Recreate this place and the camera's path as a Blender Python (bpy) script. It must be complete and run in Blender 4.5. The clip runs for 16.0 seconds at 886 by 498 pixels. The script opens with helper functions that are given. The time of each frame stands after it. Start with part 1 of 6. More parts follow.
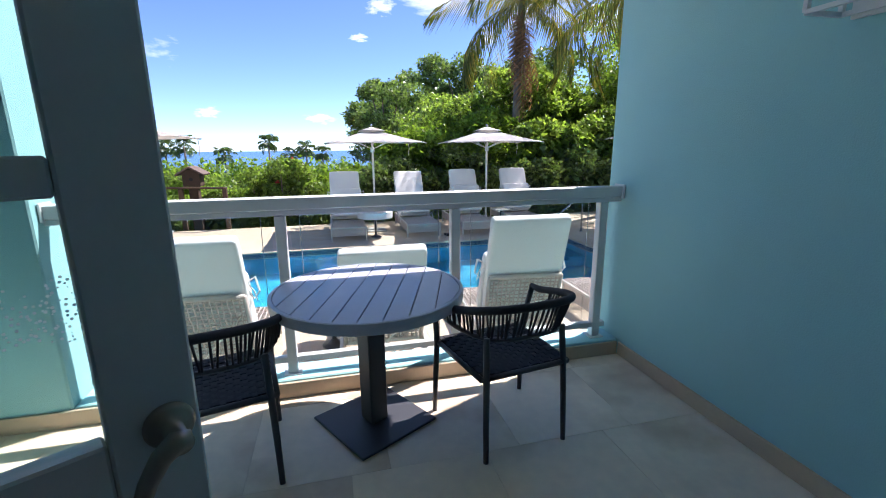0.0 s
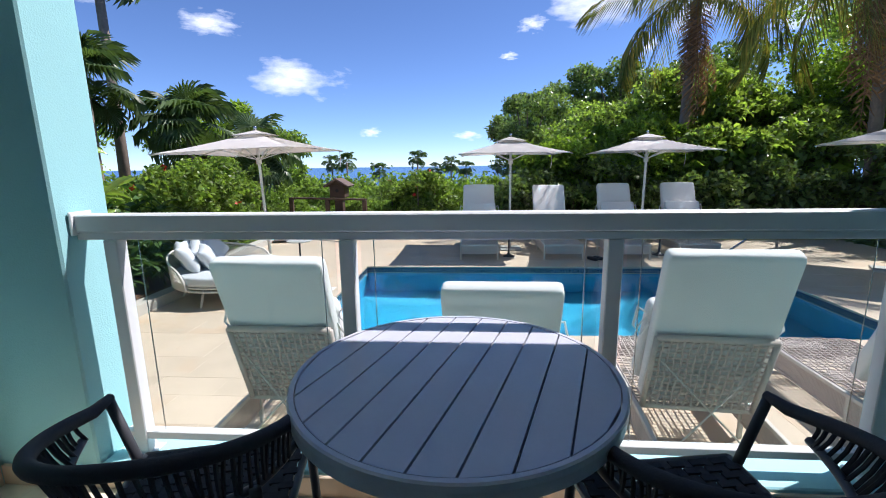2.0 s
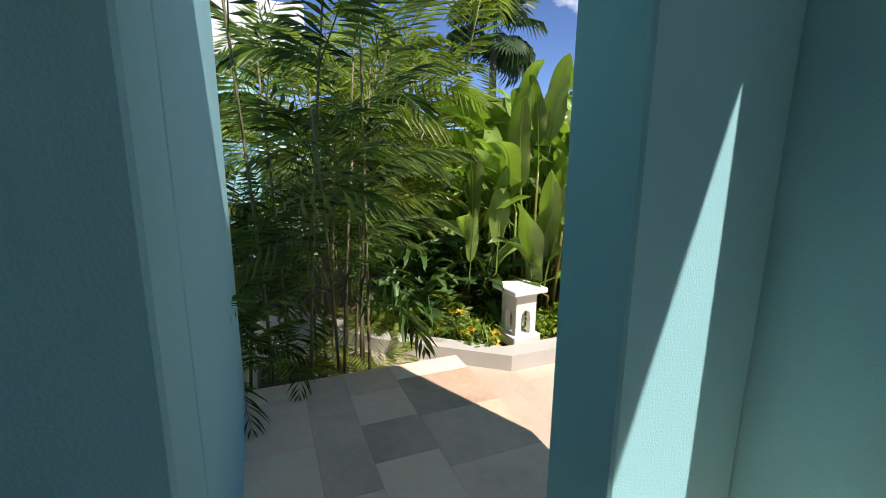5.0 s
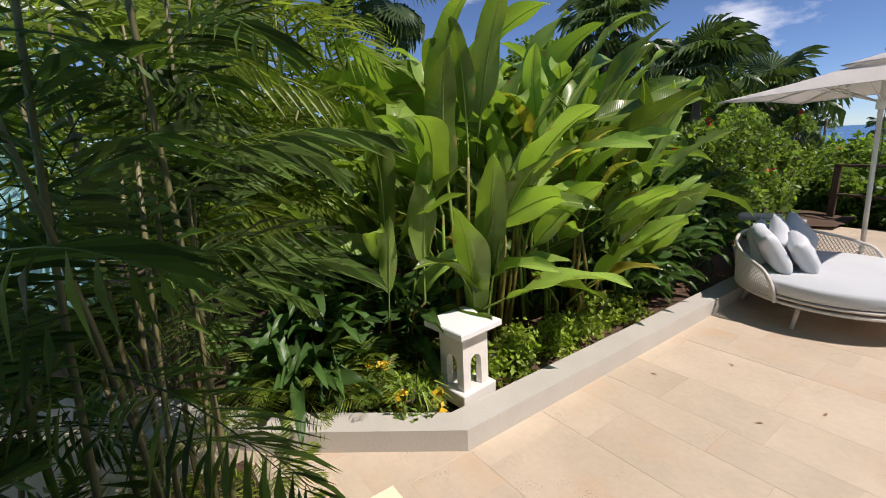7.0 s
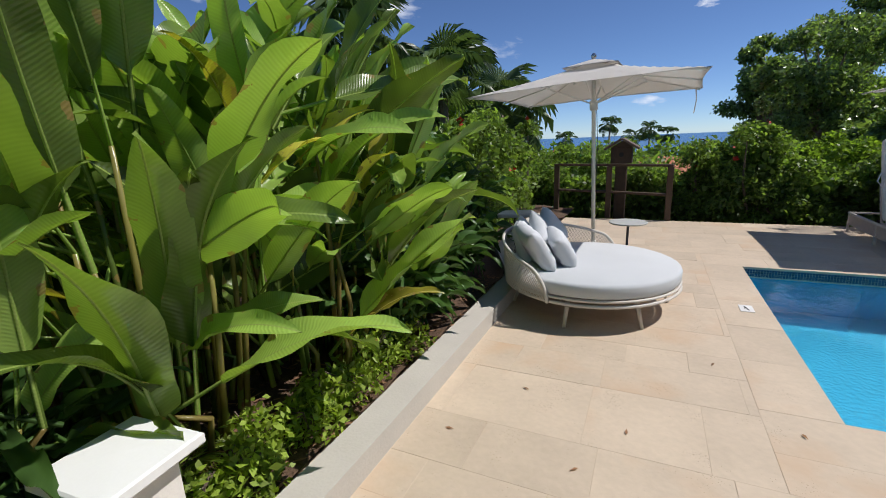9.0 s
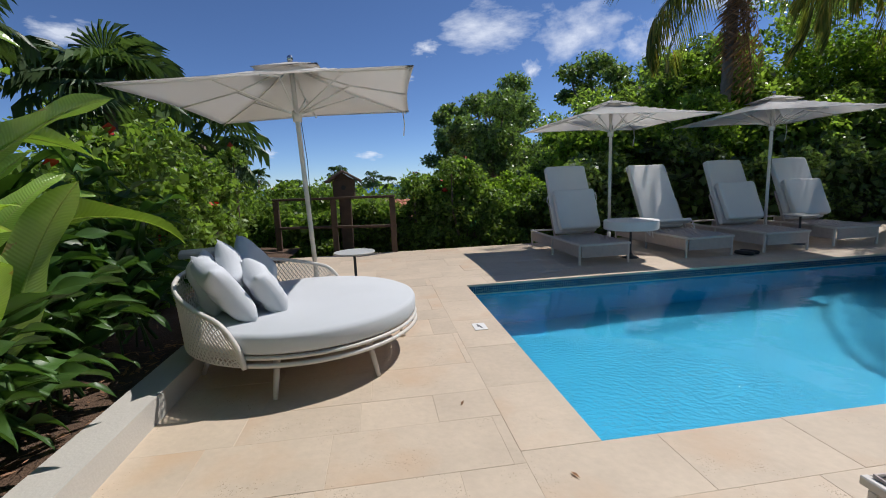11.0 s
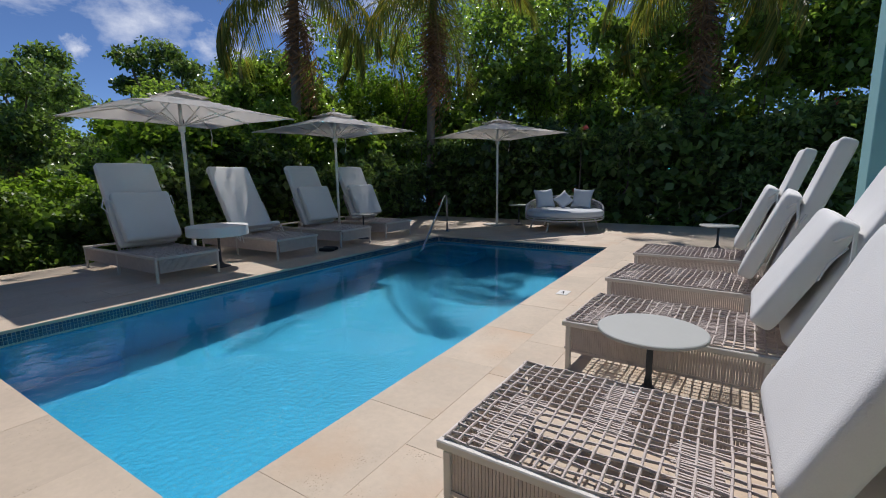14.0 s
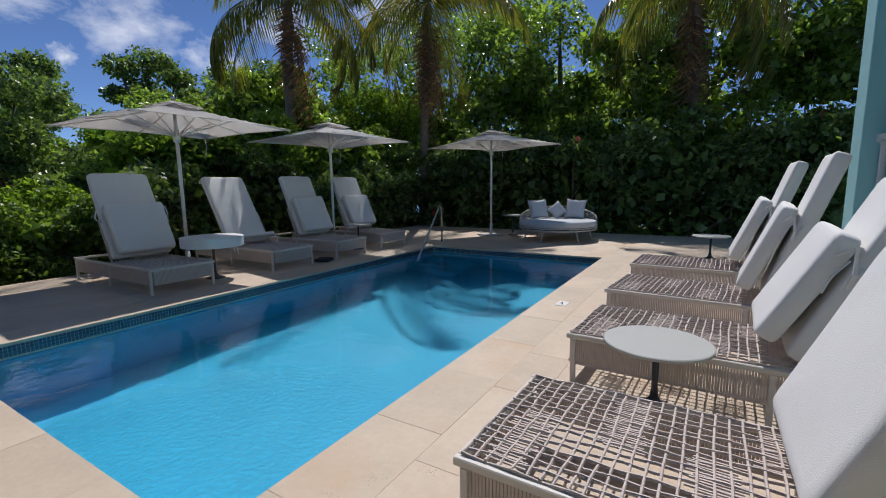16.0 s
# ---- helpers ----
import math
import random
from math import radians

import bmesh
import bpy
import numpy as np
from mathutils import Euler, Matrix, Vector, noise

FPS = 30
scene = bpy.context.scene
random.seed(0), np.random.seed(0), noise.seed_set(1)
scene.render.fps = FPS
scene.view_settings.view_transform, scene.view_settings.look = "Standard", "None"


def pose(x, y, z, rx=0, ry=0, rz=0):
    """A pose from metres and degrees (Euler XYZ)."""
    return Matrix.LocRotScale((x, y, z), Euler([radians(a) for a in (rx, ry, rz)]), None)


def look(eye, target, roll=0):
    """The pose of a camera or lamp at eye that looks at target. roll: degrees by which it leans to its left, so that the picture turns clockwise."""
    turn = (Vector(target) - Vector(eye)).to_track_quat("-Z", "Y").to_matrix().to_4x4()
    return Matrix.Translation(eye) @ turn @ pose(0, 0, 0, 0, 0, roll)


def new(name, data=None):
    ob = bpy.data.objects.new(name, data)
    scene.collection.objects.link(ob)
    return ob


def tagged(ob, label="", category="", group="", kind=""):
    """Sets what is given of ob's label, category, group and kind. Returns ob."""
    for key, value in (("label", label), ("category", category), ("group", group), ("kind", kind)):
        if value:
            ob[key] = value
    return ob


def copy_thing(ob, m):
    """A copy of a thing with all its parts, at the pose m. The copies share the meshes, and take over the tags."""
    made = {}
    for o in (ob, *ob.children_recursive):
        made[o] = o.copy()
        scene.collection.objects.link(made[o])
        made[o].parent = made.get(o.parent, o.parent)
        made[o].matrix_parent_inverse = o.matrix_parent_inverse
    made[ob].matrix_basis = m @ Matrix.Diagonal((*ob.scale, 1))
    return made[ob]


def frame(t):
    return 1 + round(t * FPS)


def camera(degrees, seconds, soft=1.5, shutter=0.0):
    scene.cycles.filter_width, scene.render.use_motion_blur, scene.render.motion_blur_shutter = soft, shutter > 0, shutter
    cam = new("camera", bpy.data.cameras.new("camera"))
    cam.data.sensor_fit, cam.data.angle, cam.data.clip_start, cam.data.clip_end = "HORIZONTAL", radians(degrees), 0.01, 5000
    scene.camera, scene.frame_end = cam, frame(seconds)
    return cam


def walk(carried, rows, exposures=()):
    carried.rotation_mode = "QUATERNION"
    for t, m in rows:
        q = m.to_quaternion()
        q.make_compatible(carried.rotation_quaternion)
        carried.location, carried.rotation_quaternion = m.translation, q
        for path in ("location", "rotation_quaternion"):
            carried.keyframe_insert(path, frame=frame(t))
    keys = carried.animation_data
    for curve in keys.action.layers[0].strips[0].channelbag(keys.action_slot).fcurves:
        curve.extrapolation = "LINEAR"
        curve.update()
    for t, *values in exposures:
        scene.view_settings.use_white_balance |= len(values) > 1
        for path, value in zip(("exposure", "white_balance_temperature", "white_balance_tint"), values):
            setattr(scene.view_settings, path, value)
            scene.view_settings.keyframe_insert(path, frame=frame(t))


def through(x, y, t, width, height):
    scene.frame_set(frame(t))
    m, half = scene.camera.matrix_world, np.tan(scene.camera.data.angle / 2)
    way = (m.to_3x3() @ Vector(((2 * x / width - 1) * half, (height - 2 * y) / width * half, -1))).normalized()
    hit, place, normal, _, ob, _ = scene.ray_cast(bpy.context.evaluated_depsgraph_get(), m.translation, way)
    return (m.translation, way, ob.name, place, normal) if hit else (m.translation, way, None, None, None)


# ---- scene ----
cam = camera(90.4, 16.0, soft=1.0)
PATH = [
    (0, (-0.014, -0.049, 1.378), (0.456, 1.842, 0.926), -0.5),
    (0.5, (0.038, 0.151, 1.364), (0.569, 2.035, 0.958), -0.8),
    (1, (0.096, 0.388, 1.309), (0.643, 2.274, 0.928), -0.5),
    (1.5, (0.234, 0.633, 1.298), (0.535, 2.574, 0.921), -1.6),
    (2, (0.178, 0.845, 1.297), (0.034, 2.803, 0.917), -0.8),
    (2.5, (0.112, 0.951, 1.305), (-0.59, 2.779, 0.898), -0.3),
    (3, (0.044, 0.929, 1.305), (-1.173, 2.45, 0.85), 0.4),
    (3.5, (-0.053, 0.908, 1.204), (-1.68, 1.99, 0.779), 0.6),
    (4, (-0.374, 0.954, 1.18), (-2.161, 1.756, 0.776), 0.9),
    (4.2, (-0.527, 1.002, 1.179), (-2.342, 1.739, 0.776), 0.6),
    (6.3, (-1.894, 1.366, 1.273), (-3.671, 2.186, 0.863), -1.5),
    (6.5, (-2.011, 1.417, 1.269), (-3.737, 2.331, 0.842), -2.4),
    (7, (-2.297, 1.648, 1.213), (-3.883, 2.769, 0.737), -2.7),
    (7.5, (-2.536, 1.877, 1.16), (-3.975, 3.178, 0.673), -2.8),
    (8, (-2.681, 2.093, 1.168), (-3.933, 3.574, 0.678), -2.5),
    (8.5, (-2.827, 2.335, 1.13), (-3.845, 3.987, 0.647), -2.3),
    (8.7, (-2.867, 2.445, 1.103), (-3.811, 4.138, 0.611), -2.4),
    (10.8, (-2.811, 3.538, 0.717), (-2.677, 5.509, 0.405), -2.7),
    (11, (-2.784, 3.639, 0.697), (-2.509, 5.596, 0.389), -2.4),
    (11.5, (-2.723, 3.838, 0.701), (-2.101, 5.711, 0.374), -1.8),
    (12, (-2.662, 3.92, 0.674), (-1.744, 5.666, 0.342), -1.4),
    (12.5, (-2.586, 3.967, 0.623), (-1.422, 5.56, 0.295), -1.2),
    (13, (-2.539, 3.972, 0.61), (-1.171, 5.395, 0.282), -1.1),
    (13.5, (-2.512, 3.967, 0.609), (-0.974, 5.203, 0.282), -0.9),
    (14, (-2.486, 3.935, 0.609), (-0.818, 4.99, 0.285), -0.8),
    (14.5, (-2.448, 3.916, 0.612), (-0.695, 4.826, 0.295), -0.8),
    (15, (-2.449, 3.944, 0.602), (-0.672, 4.808, 0.295), -0.9),
    (15.5, (-2.495, 3.973, 0.615), (-0.746, 4.898, 0.322), -0.9),
    (16, (-2.53, 4.006, 0.631), (-0.835, 5.028, 0.348), -0.7),
]
walk(cam, [(t, look(eye, target, roll)) for t, eye, target, roll in PATH],
     exposures=[(0, 1.40, 6350, 22), (1.0, 1.0, 6300, 20), (2.0, 0.84, 6200, 18), (2.6, 0.6, 6250, 18), (4, 0.85, 6400, 16), (6.5, 0.42, 6800, 18), (8, 0.16, 6550, 14), (11, 0.06, 6300, 12), (12.5, -0.12, 6300, 13), (16, -0.1, 6250, 14)])

# ---------------------------------------------------------------- world, sun, exposure
DECK, LAND = -0.55, -0.10
SUN_WAY = Vector((0.518, 0.230, 0.824)).normalized()

world = bpy.data.worlds.new("world")
scene.world = world
world.use_nodes = True
wn = world.node_tree
sky = wn.nodes.new("ShaderNodeTexSky")
sky.sky_type = "NISHITA"
sky.sun_disc = False
sky.sun_elevation = math.asin(SUN_WAY.z)
sky.sun_rotation = math.atan2(SUN_WAY.x, SUN_WAY.y)
sky.air_density, sky.dust_density, sky.ozone_density, sky.altitude = 0.8, 0.0, 3.5, 2200.0
wn.nodes["Background"].inputs[1].default_value = 0.088
tint = wn.nodes.new("ShaderNodeVectorMath")
tint.operation = "MULTIPLY"
tint.inputs[1].default_value = (0.86, 0.97, 1.12)
wn.links.new(sky.outputs[0], tint.inputs[0])
wn.links.new(tint.outputs[0], wn.nodes["Background"].inputs[0])

sun_data = bpy.data.lights.new("sun", "SUN")
sun_data.energy, sun_data.angle, sun_data.color = 3.9, radians(0.53), (1.0, 0.955, 0.89)
sun_lamp = new("sun", sun_data)
sun_lamp.matrix_world = look((20, 10, 30), Vector((20, 10, 30)) - SUN_WAY)
scene.view_settings.exposure = 0.0


# ---------------------------------------------------------------- materials
def material(name, base, rough=0.6, metal=0.0, vary=0.12, scale=6.0, fine=60.0, bump=0.15, island=0.0, objrand=0.0, spec=0.5,
             dark=None, dark_scale=1.3, dark_at=0.55, pits=0.0, bump_dist=0.004):
    """A procedural surface: base colour varied at two scales, with fine relief and optional stains."""
    m = bpy.data.materials.new(name)
    m.use_nodes = True
    n, l = m.node_tree.nodes, m.node_tree.links
    p = n["Principled BSDF"]
    p.inputs["Roughness"].default_value, p.inputs["Metallic"].default_value = rough, metal
    p.inputs["Specular IOR Level"].default_value = spec
    co = n.new("ShaderNodeTexCoord")
    at = co.outputs["Object"]
    if objrand:
        shift = n.new("ShaderNodeVectorMath")
        shift.operation = "MULTIPLY_ADD"
        l.new(n.new("ShaderNodeObjectInfo").outputs["Random"], shift.inputs[0])
        shift.inputs[1].default_value = (37.0, 23.0, 11.0)
        l.new(at, shift.inputs[2])
        at = shift.outputs[0]
    n1 = n.new("ShaderNodeTexNoise")
    n1.inputs["Scale"].default_value, n1.inputs["Detail"].default_value = scale, 5.0
    n2 = n.new("ShaderNodeTexNoise")
    n2.inputs["Scale"].default_value, n2.inputs["Detail"].default_value = fine, 3.0
    l.new(at, n1.inputs["Vector"]), l.new(at, n2.inputs["Vector"])
    add = n.new("ShaderNodeMath")
    add.operation = "MULTIPLY_ADD"
    l.new(n2.outputs["Fac"], add.inputs[0])
    add.inputs[1].default_value = 0.5
    l.new(n1.outputs["Fac"], add.inputs[2])
    last = add.outputs[0]
    for source, amount, mid in (("island", island, 0.5), ("object", objrand, 0.5)):
        if amount:
            if source == "island":
                r = n.new("ShaderNodeNewGeometry").outputs["Random Per Island"]
            else:
                r = n.new("ShaderNodeObjectInfo").outputs["Random"]
            k = n.new("ShaderNodeMath")
            k.operation = "MULTIPLY_ADD"
            l.new(r, k.inputs[0])
            k.inputs[1].default_value = amount / max(vary, 0.01)
            l.new(last, k.inputs[2])
            sub = n.new("ShaderNodeMath")
            sub.operation = "SUBTRACT"
            l.new(k.outputs[0], sub.inputs[0])
            sub.inputs[1].default_value = 0.5 * amount / max(vary, 0.01)
            last = sub.outputs[0]
    rng = n.new("ShaderNodeMapRange")
    rng.inputs["From Min"].default_value, rng.inputs["From Max"].default_value = 0.25, 1.25
    rng.inputs["To Min"].default_value, rng.inputs["To Max"].default_value = 1 - vary, 1 + vary
    rng.clamp = False
    l.new(last, rng.inputs["Value"])
    mul = n.new("ShaderNodeVectorMath")
    mul.operation = "SCALE"
    mul.inputs[0].default_value = base[:3]
    l.new(rng.outputs[0], mul.inputs["Scale"])
    colour = mul.outputs[0]
    if dark:
        n3 = n.new("ShaderNodeTexNoise")
        n3.inputs["Scale"].default_value, n3.inputs["Detail"].default_value = dark_scale, 6.0
        l.new(at, n3.inputs["Vector"])
        ramp = n.new("ShaderNodeMapRange")
        ramp.inputs["From Min"].default_value, ramp.inputs["From Max"].default_value = dark_at, dark_at + 0.2
        l.new(n3.outputs["Fac"], ramp.inputs["Value"])
        mix = n.new("ShaderNodeMix")
        mix.data_type = "RGBA"
        l.new(ramp.outputs[0], mix.inputs["Factor"])
        l.new(colour, mix.inputs["A"])
        mix.inputs["B"].default_value = (*dark[:3], 1)
        colour = mix.outputs["Result"]
    if pits:
        # small open pores, thick in some places and missing in others
        n4, n5 = n.new("ShaderNodeTexNoise"), n.new("ShaderNodeTexNoise")
        n4.inputs["Scale"].default_value, n4.inputs["Detail"].default_value = 110.0, 1.5
        n5.inputs["Scale"].default_value, n5.inputs["Detail"].default_value = 4.5, 2.0
        l.new(at, n4.inputs["Vector"]), l.new(at, n5.inputs["Vector"])
        both = n.new("ShaderNodeMath")
        both.operation = "MULTIPLY_ADD"
        l.new(n5.outputs["Fac"], both.inputs[0])
        both.inputs[1].default_value = 0.7
        l.new(n4.outputs["Fac"], both.inputs[2])
        cutoff = n.new("ShaderNodeMapRange")
        cutoff.inputs["From Min"].default_value, cutoff.inputs["From Max"].default_value = 1.10, 1.16
        cutoff.inputs["To Max"].default_value = pits
        l.new(both.outputs[0], cutoff.inputs["Value"])
        mix = n.new("ShaderNodeMix")
        mix.data_type = "RGBA"
        l.new(cutoff.outputs[0], mix.inputs["Factor"])
        l.new(colour, mix.inputs["A"])
        mix.inputs["B"].default_value = (0.26, 0.185, 0.12, 1)
        colour = mix.outputs["Result"]
    l.new(colour, p.inputs["Base Color"])
    if bump:
        b = n.new("ShaderNodeBump")
        b.inputs["Strength"].default_value, b.inputs["Distance"].default_value = bump, bump_dist
        l.new(n2.outputs["Fac"], b.inputs["Height"])
        l.new(b.outputs[0], p.inputs["Normal"])
    return m


def leaf_material(name, base, vary=0.35, through=0.35, rough=0.45, yellow=None, yellow_at=0.85, scale=3.0, spec=0.4):
    """Leaves: colour varied from leaf to leaf, light shining through the blade."""
    m = bpy.data.materials.new(name)
    m.use_nodes = True
    n, l = m.node_tree.nodes, m.node_tree.links
    p = n["Principled BSDF"]
    p.inputs["Roughness"].default_value = rough
    p.inputs["Specular IOR Level"].default_value = spec
    r = n.new("ShaderNodeNewGeometry").outputs["Random Per Island"]
    oi = n.new("ShaderNodeObjectInfo").outputs["Random"]
    s = n.new("ShaderNodeMath")
    s.operation = "ADD"
    l.new(r, s.inputs[0]), l.new(oi, s.inputs[1])
    fr = n.new("ShaderNodeMath")
    fr.operation = "FRACT"
    l.new(s.outputs[0], fr.inputs[0])
    no = n.new("ShaderNodeTexNoise")
    no.inputs["Scale"].default_value = scale
    co = n.new("ShaderNodeTexCoord")
    l.new(co.outputs["Object"], no.inputs["Vector"])
    av = n.new("ShaderNodeMath")
    av.operation = "MULTIPLY_ADD"
    l.new(no.outputs["Fac"], av.inputs[0])
    av.inputs[1].default_value = 0.8
    l.new(fr.outputs[0], av.inputs[2])
    ramp = n.new("ShaderNodeValToRGB")
    e = ramp.color_ramp.elements
    lo = [c * (1 - vary) for c in base]
    hi = [c * (1 + vary) for c in base]
    e[0].position, e[0].color = 0.2, (*lo, 1)
    e[1].position, e[1].color = 1.3 if not yellow else 1.0, (*hi, 1)
    sc = n.new("ShaderNodeMath")
    sc.operation = "MULTIPLY"
    l.new(av.outputs[0], sc.inputs[0])
    sc.inputs[1].default_value = 0.6
    l.new(sc.outputs[0], ramp.inputs["Fac"])
    e[1].position = 0.8
    if yellow:
        y = ramp.color_ramp.elements.new(yellow_at)
        y.color = (*hi, 1)
        z = ramp.color_ramp.elements.new(min(1.0, yellow_at + 0.06))
        z.color = (*yellow, 1)
    l.new(ramp.outputs[0], p.inputs["Base Color"])
    tr = n.new("ShaderNodeBsdfTranslucent")
    tint = n.new("ShaderNodeVectorMath")
    tint.operation = "MULTIPLY"
    l.new(ramp.outputs[0], tint.inputs[0])
    tint.inputs[1].default_value = (1.5, 1.6, 0.6)
    l.new(tint.outputs[0], tr.inputs["Color"])
    mix = n.new("ShaderNodeMixShader")
    mix.inputs[0].default_value = through
    l.new(p.outputs[0], mix.inputs[1]), l.new(tr.outputs[0], mix.inputs[2])
    l.new(mix.outputs[0], n["Material Output"].inputs["Surface"])
    return m


def paddle_material(name, base, rib=(0.30, 0.40, 0.10), brown=(0.30, 0.20, 0.07), wilt=0.0):
    """A broad leaf: pale midrib along its length, fine slanting side veins, worn brown margin, light shining through."""
    m = leaf_material(name, base, 0.75, 0.30, 0.27, scale=2.5, spec=0.6)
    n, l = m.node_tree.nodes, m.node_tree.links
    p = n["Principled BSDF"]
    ramp = [k for k in n if k.type == "VALTORGB"][0]
    xyz = n.new("ShaderNodeSeparateXYZ")
    l.new(n.new("ShaderNodeTexCoord").outputs["Object"], xyz.inputs[0])

    def sum_(op, a, b, c=None):
        k = n.new("ShaderNodeMath")
        k.operation = op
        for slot, v in zip(k.inputs, (a, b, c)):
            if v is None:
                continue
            if isinstance(v, (int, float)):
                slot.default_value = v
            else:
                l.new(v, slot)
        return k.outputs[0]
    side = sum_("ABSOLUTE", xyz.outputs["X"], 0.0)
    vein = sum_("SINE", sum_("MULTIPLY", sum_("MULTIPLY_ADD", side, -0.55, xyz.outputs["Y"]), 330.0), 0.0)
    bump = n.new("ShaderNodeBump")
    bump.inputs["Strength"].default_value, bump.inputs["Distance"].default_value = 0.16, 0.004
    l.new(vein, bump.inputs["Height"])
    l.new(bump.outputs[0], p.inputs["Normal"])
    blot = n.new("ShaderNodeTexNoise")
    blot.inputs["Scale"].default_value, blot.inputs["Detail"].default_value = 9.0, 5.0
    l.new(n.new("ShaderNodeTexCoord").outputs["Object"], blot.inputs["Vector"])
    colour = ramp.outputs[0]
    for fac, to in ((sum_("LESS_THAN", side, 0.006), rib), (sum_("MULTIPLY", sum_("GREATER_THAN", sum_("MULTIPLY_ADD", side, 1.6, blot.outputs["Fac"]), 0.80 - wilt), 0.75), brown)):
        mix = n.new("ShaderNodeMix")
        mix.data_type = "RGBA"
        l.new(fac, mix.inputs["Factor"])
        l.new(colour, mix.inputs["A"])
        mix.inputs["B"].default_value = (*to, 1)
        colour = mix.outputs["Result"]
    fine = n.new("ShaderNodeVectorMath")
    fine.operation = "SCALE"
    l.new(colour, fine.inputs[0])
    l.new(sum_("MULTIPLY_ADD", vein, 0.035, 1.0), fine.inputs["Scale"])
    l.new(fine.outputs[0], p.inputs["Base Color"])
    tint = [k for k in n if k.type == "VECT_MATH" and k.operation == "MULTIPLY"][0]
    l.new(fine.outputs[0], tint.inputs[0])
    return m


def glass_material(name, tint=(0.93, 0.97, 0.96), rough=0.0, specks=False):
    """Clear glass: see-through, with gloss by Fresnel, and dried water spots where asked for."""
    m = bpy.data.materials.new(name)
    m.use_nodes = True
    n, l = m.node_tree.nodes, m.node_tree.links
    n.remove(n["Principled BSDF"])
    t = n.new("ShaderNodeBsdfTransparent")
    t.inputs["Color"].default_value = (*tint, 1)
    g = n.new("ShaderNodeBsdfGlossy")
    g.inputs["Roughness"].default_value = rough
    face = n.new("ShaderNodeLayerWeight")
    face.inputs["Blend"].default_value = 0.5
    steep = n.new("ShaderNodeMath")
    steep.operation = "POWER"
    l.new(face.outputs["Facing"], steep.inputs[0])
    steep.inputs[1].default_value = 4.5
    f = n.new("ShaderNodeMath")
    f.operation = "MULTIPLY_ADD"
    l.new(steep.outputs[0], f.inputs[0])
    f.inputs[1].default_value, f.inputs[2].default_value = 0.7, 0.035
    mix = n.new("ShaderNodeMixShader")
    l.new(f.outputs[0], mix.inputs[0]), l.new(t.outputs[0], mix.inputs[1]), l.new(g.outputs[0], mix.inputs[2])
    last = mix.outputs[0]
    if specks:
        co = n.new("ShaderNodeTexCoord")
        big = n.new("ShaderNodeTexNoise")
        big.inputs["Scale"].default_value = 2.2
        v = n.new("ShaderNodeTexVoronoi")
        v.inputs["Scale"].default_value = 130.0
        l.new(co.outputs["Object"], big.inputs["Vector"]), l.new(co.outputs["Object"], v.inputs["Vector"])
        a = n.new("ShaderNodeMath")
        a.operation = "LESS_THAN"
        a.inputs[1].default_value = 0.26
        l.new(v.outputs["Distance"], a.inputs[0])
        c = n.new("ShaderNodeMath")
        c.operation = "GREATER_THAN"
        c.inputs[1].default_value = 0.6
        l.new(big.outputs["Fac"], c.inputs[0])
        k = n.new("ShaderNodeMath")
        k.operation = "MULTIPLY"
        l.new(a.outputs[0], k.inputs[0]), l.new(c.outputs[0], k.inputs[1])
        d = n.new("ShaderNodeBsdfTranslucent")
        d.inputs["Color"].default_value = (0.8, 0.85, 0.85, 1)
        mx = n.new("ShaderNodeMixShader")
        l.new(k.outputs[0], mx.inputs[0]), l.new(last, mx.inputs[1]), l.new(d.outputs[0], mx.inputs[2])
        last = mx.outputs[0]
    l.new(last, n["Material Output"].inputs["Surface"])
    return m


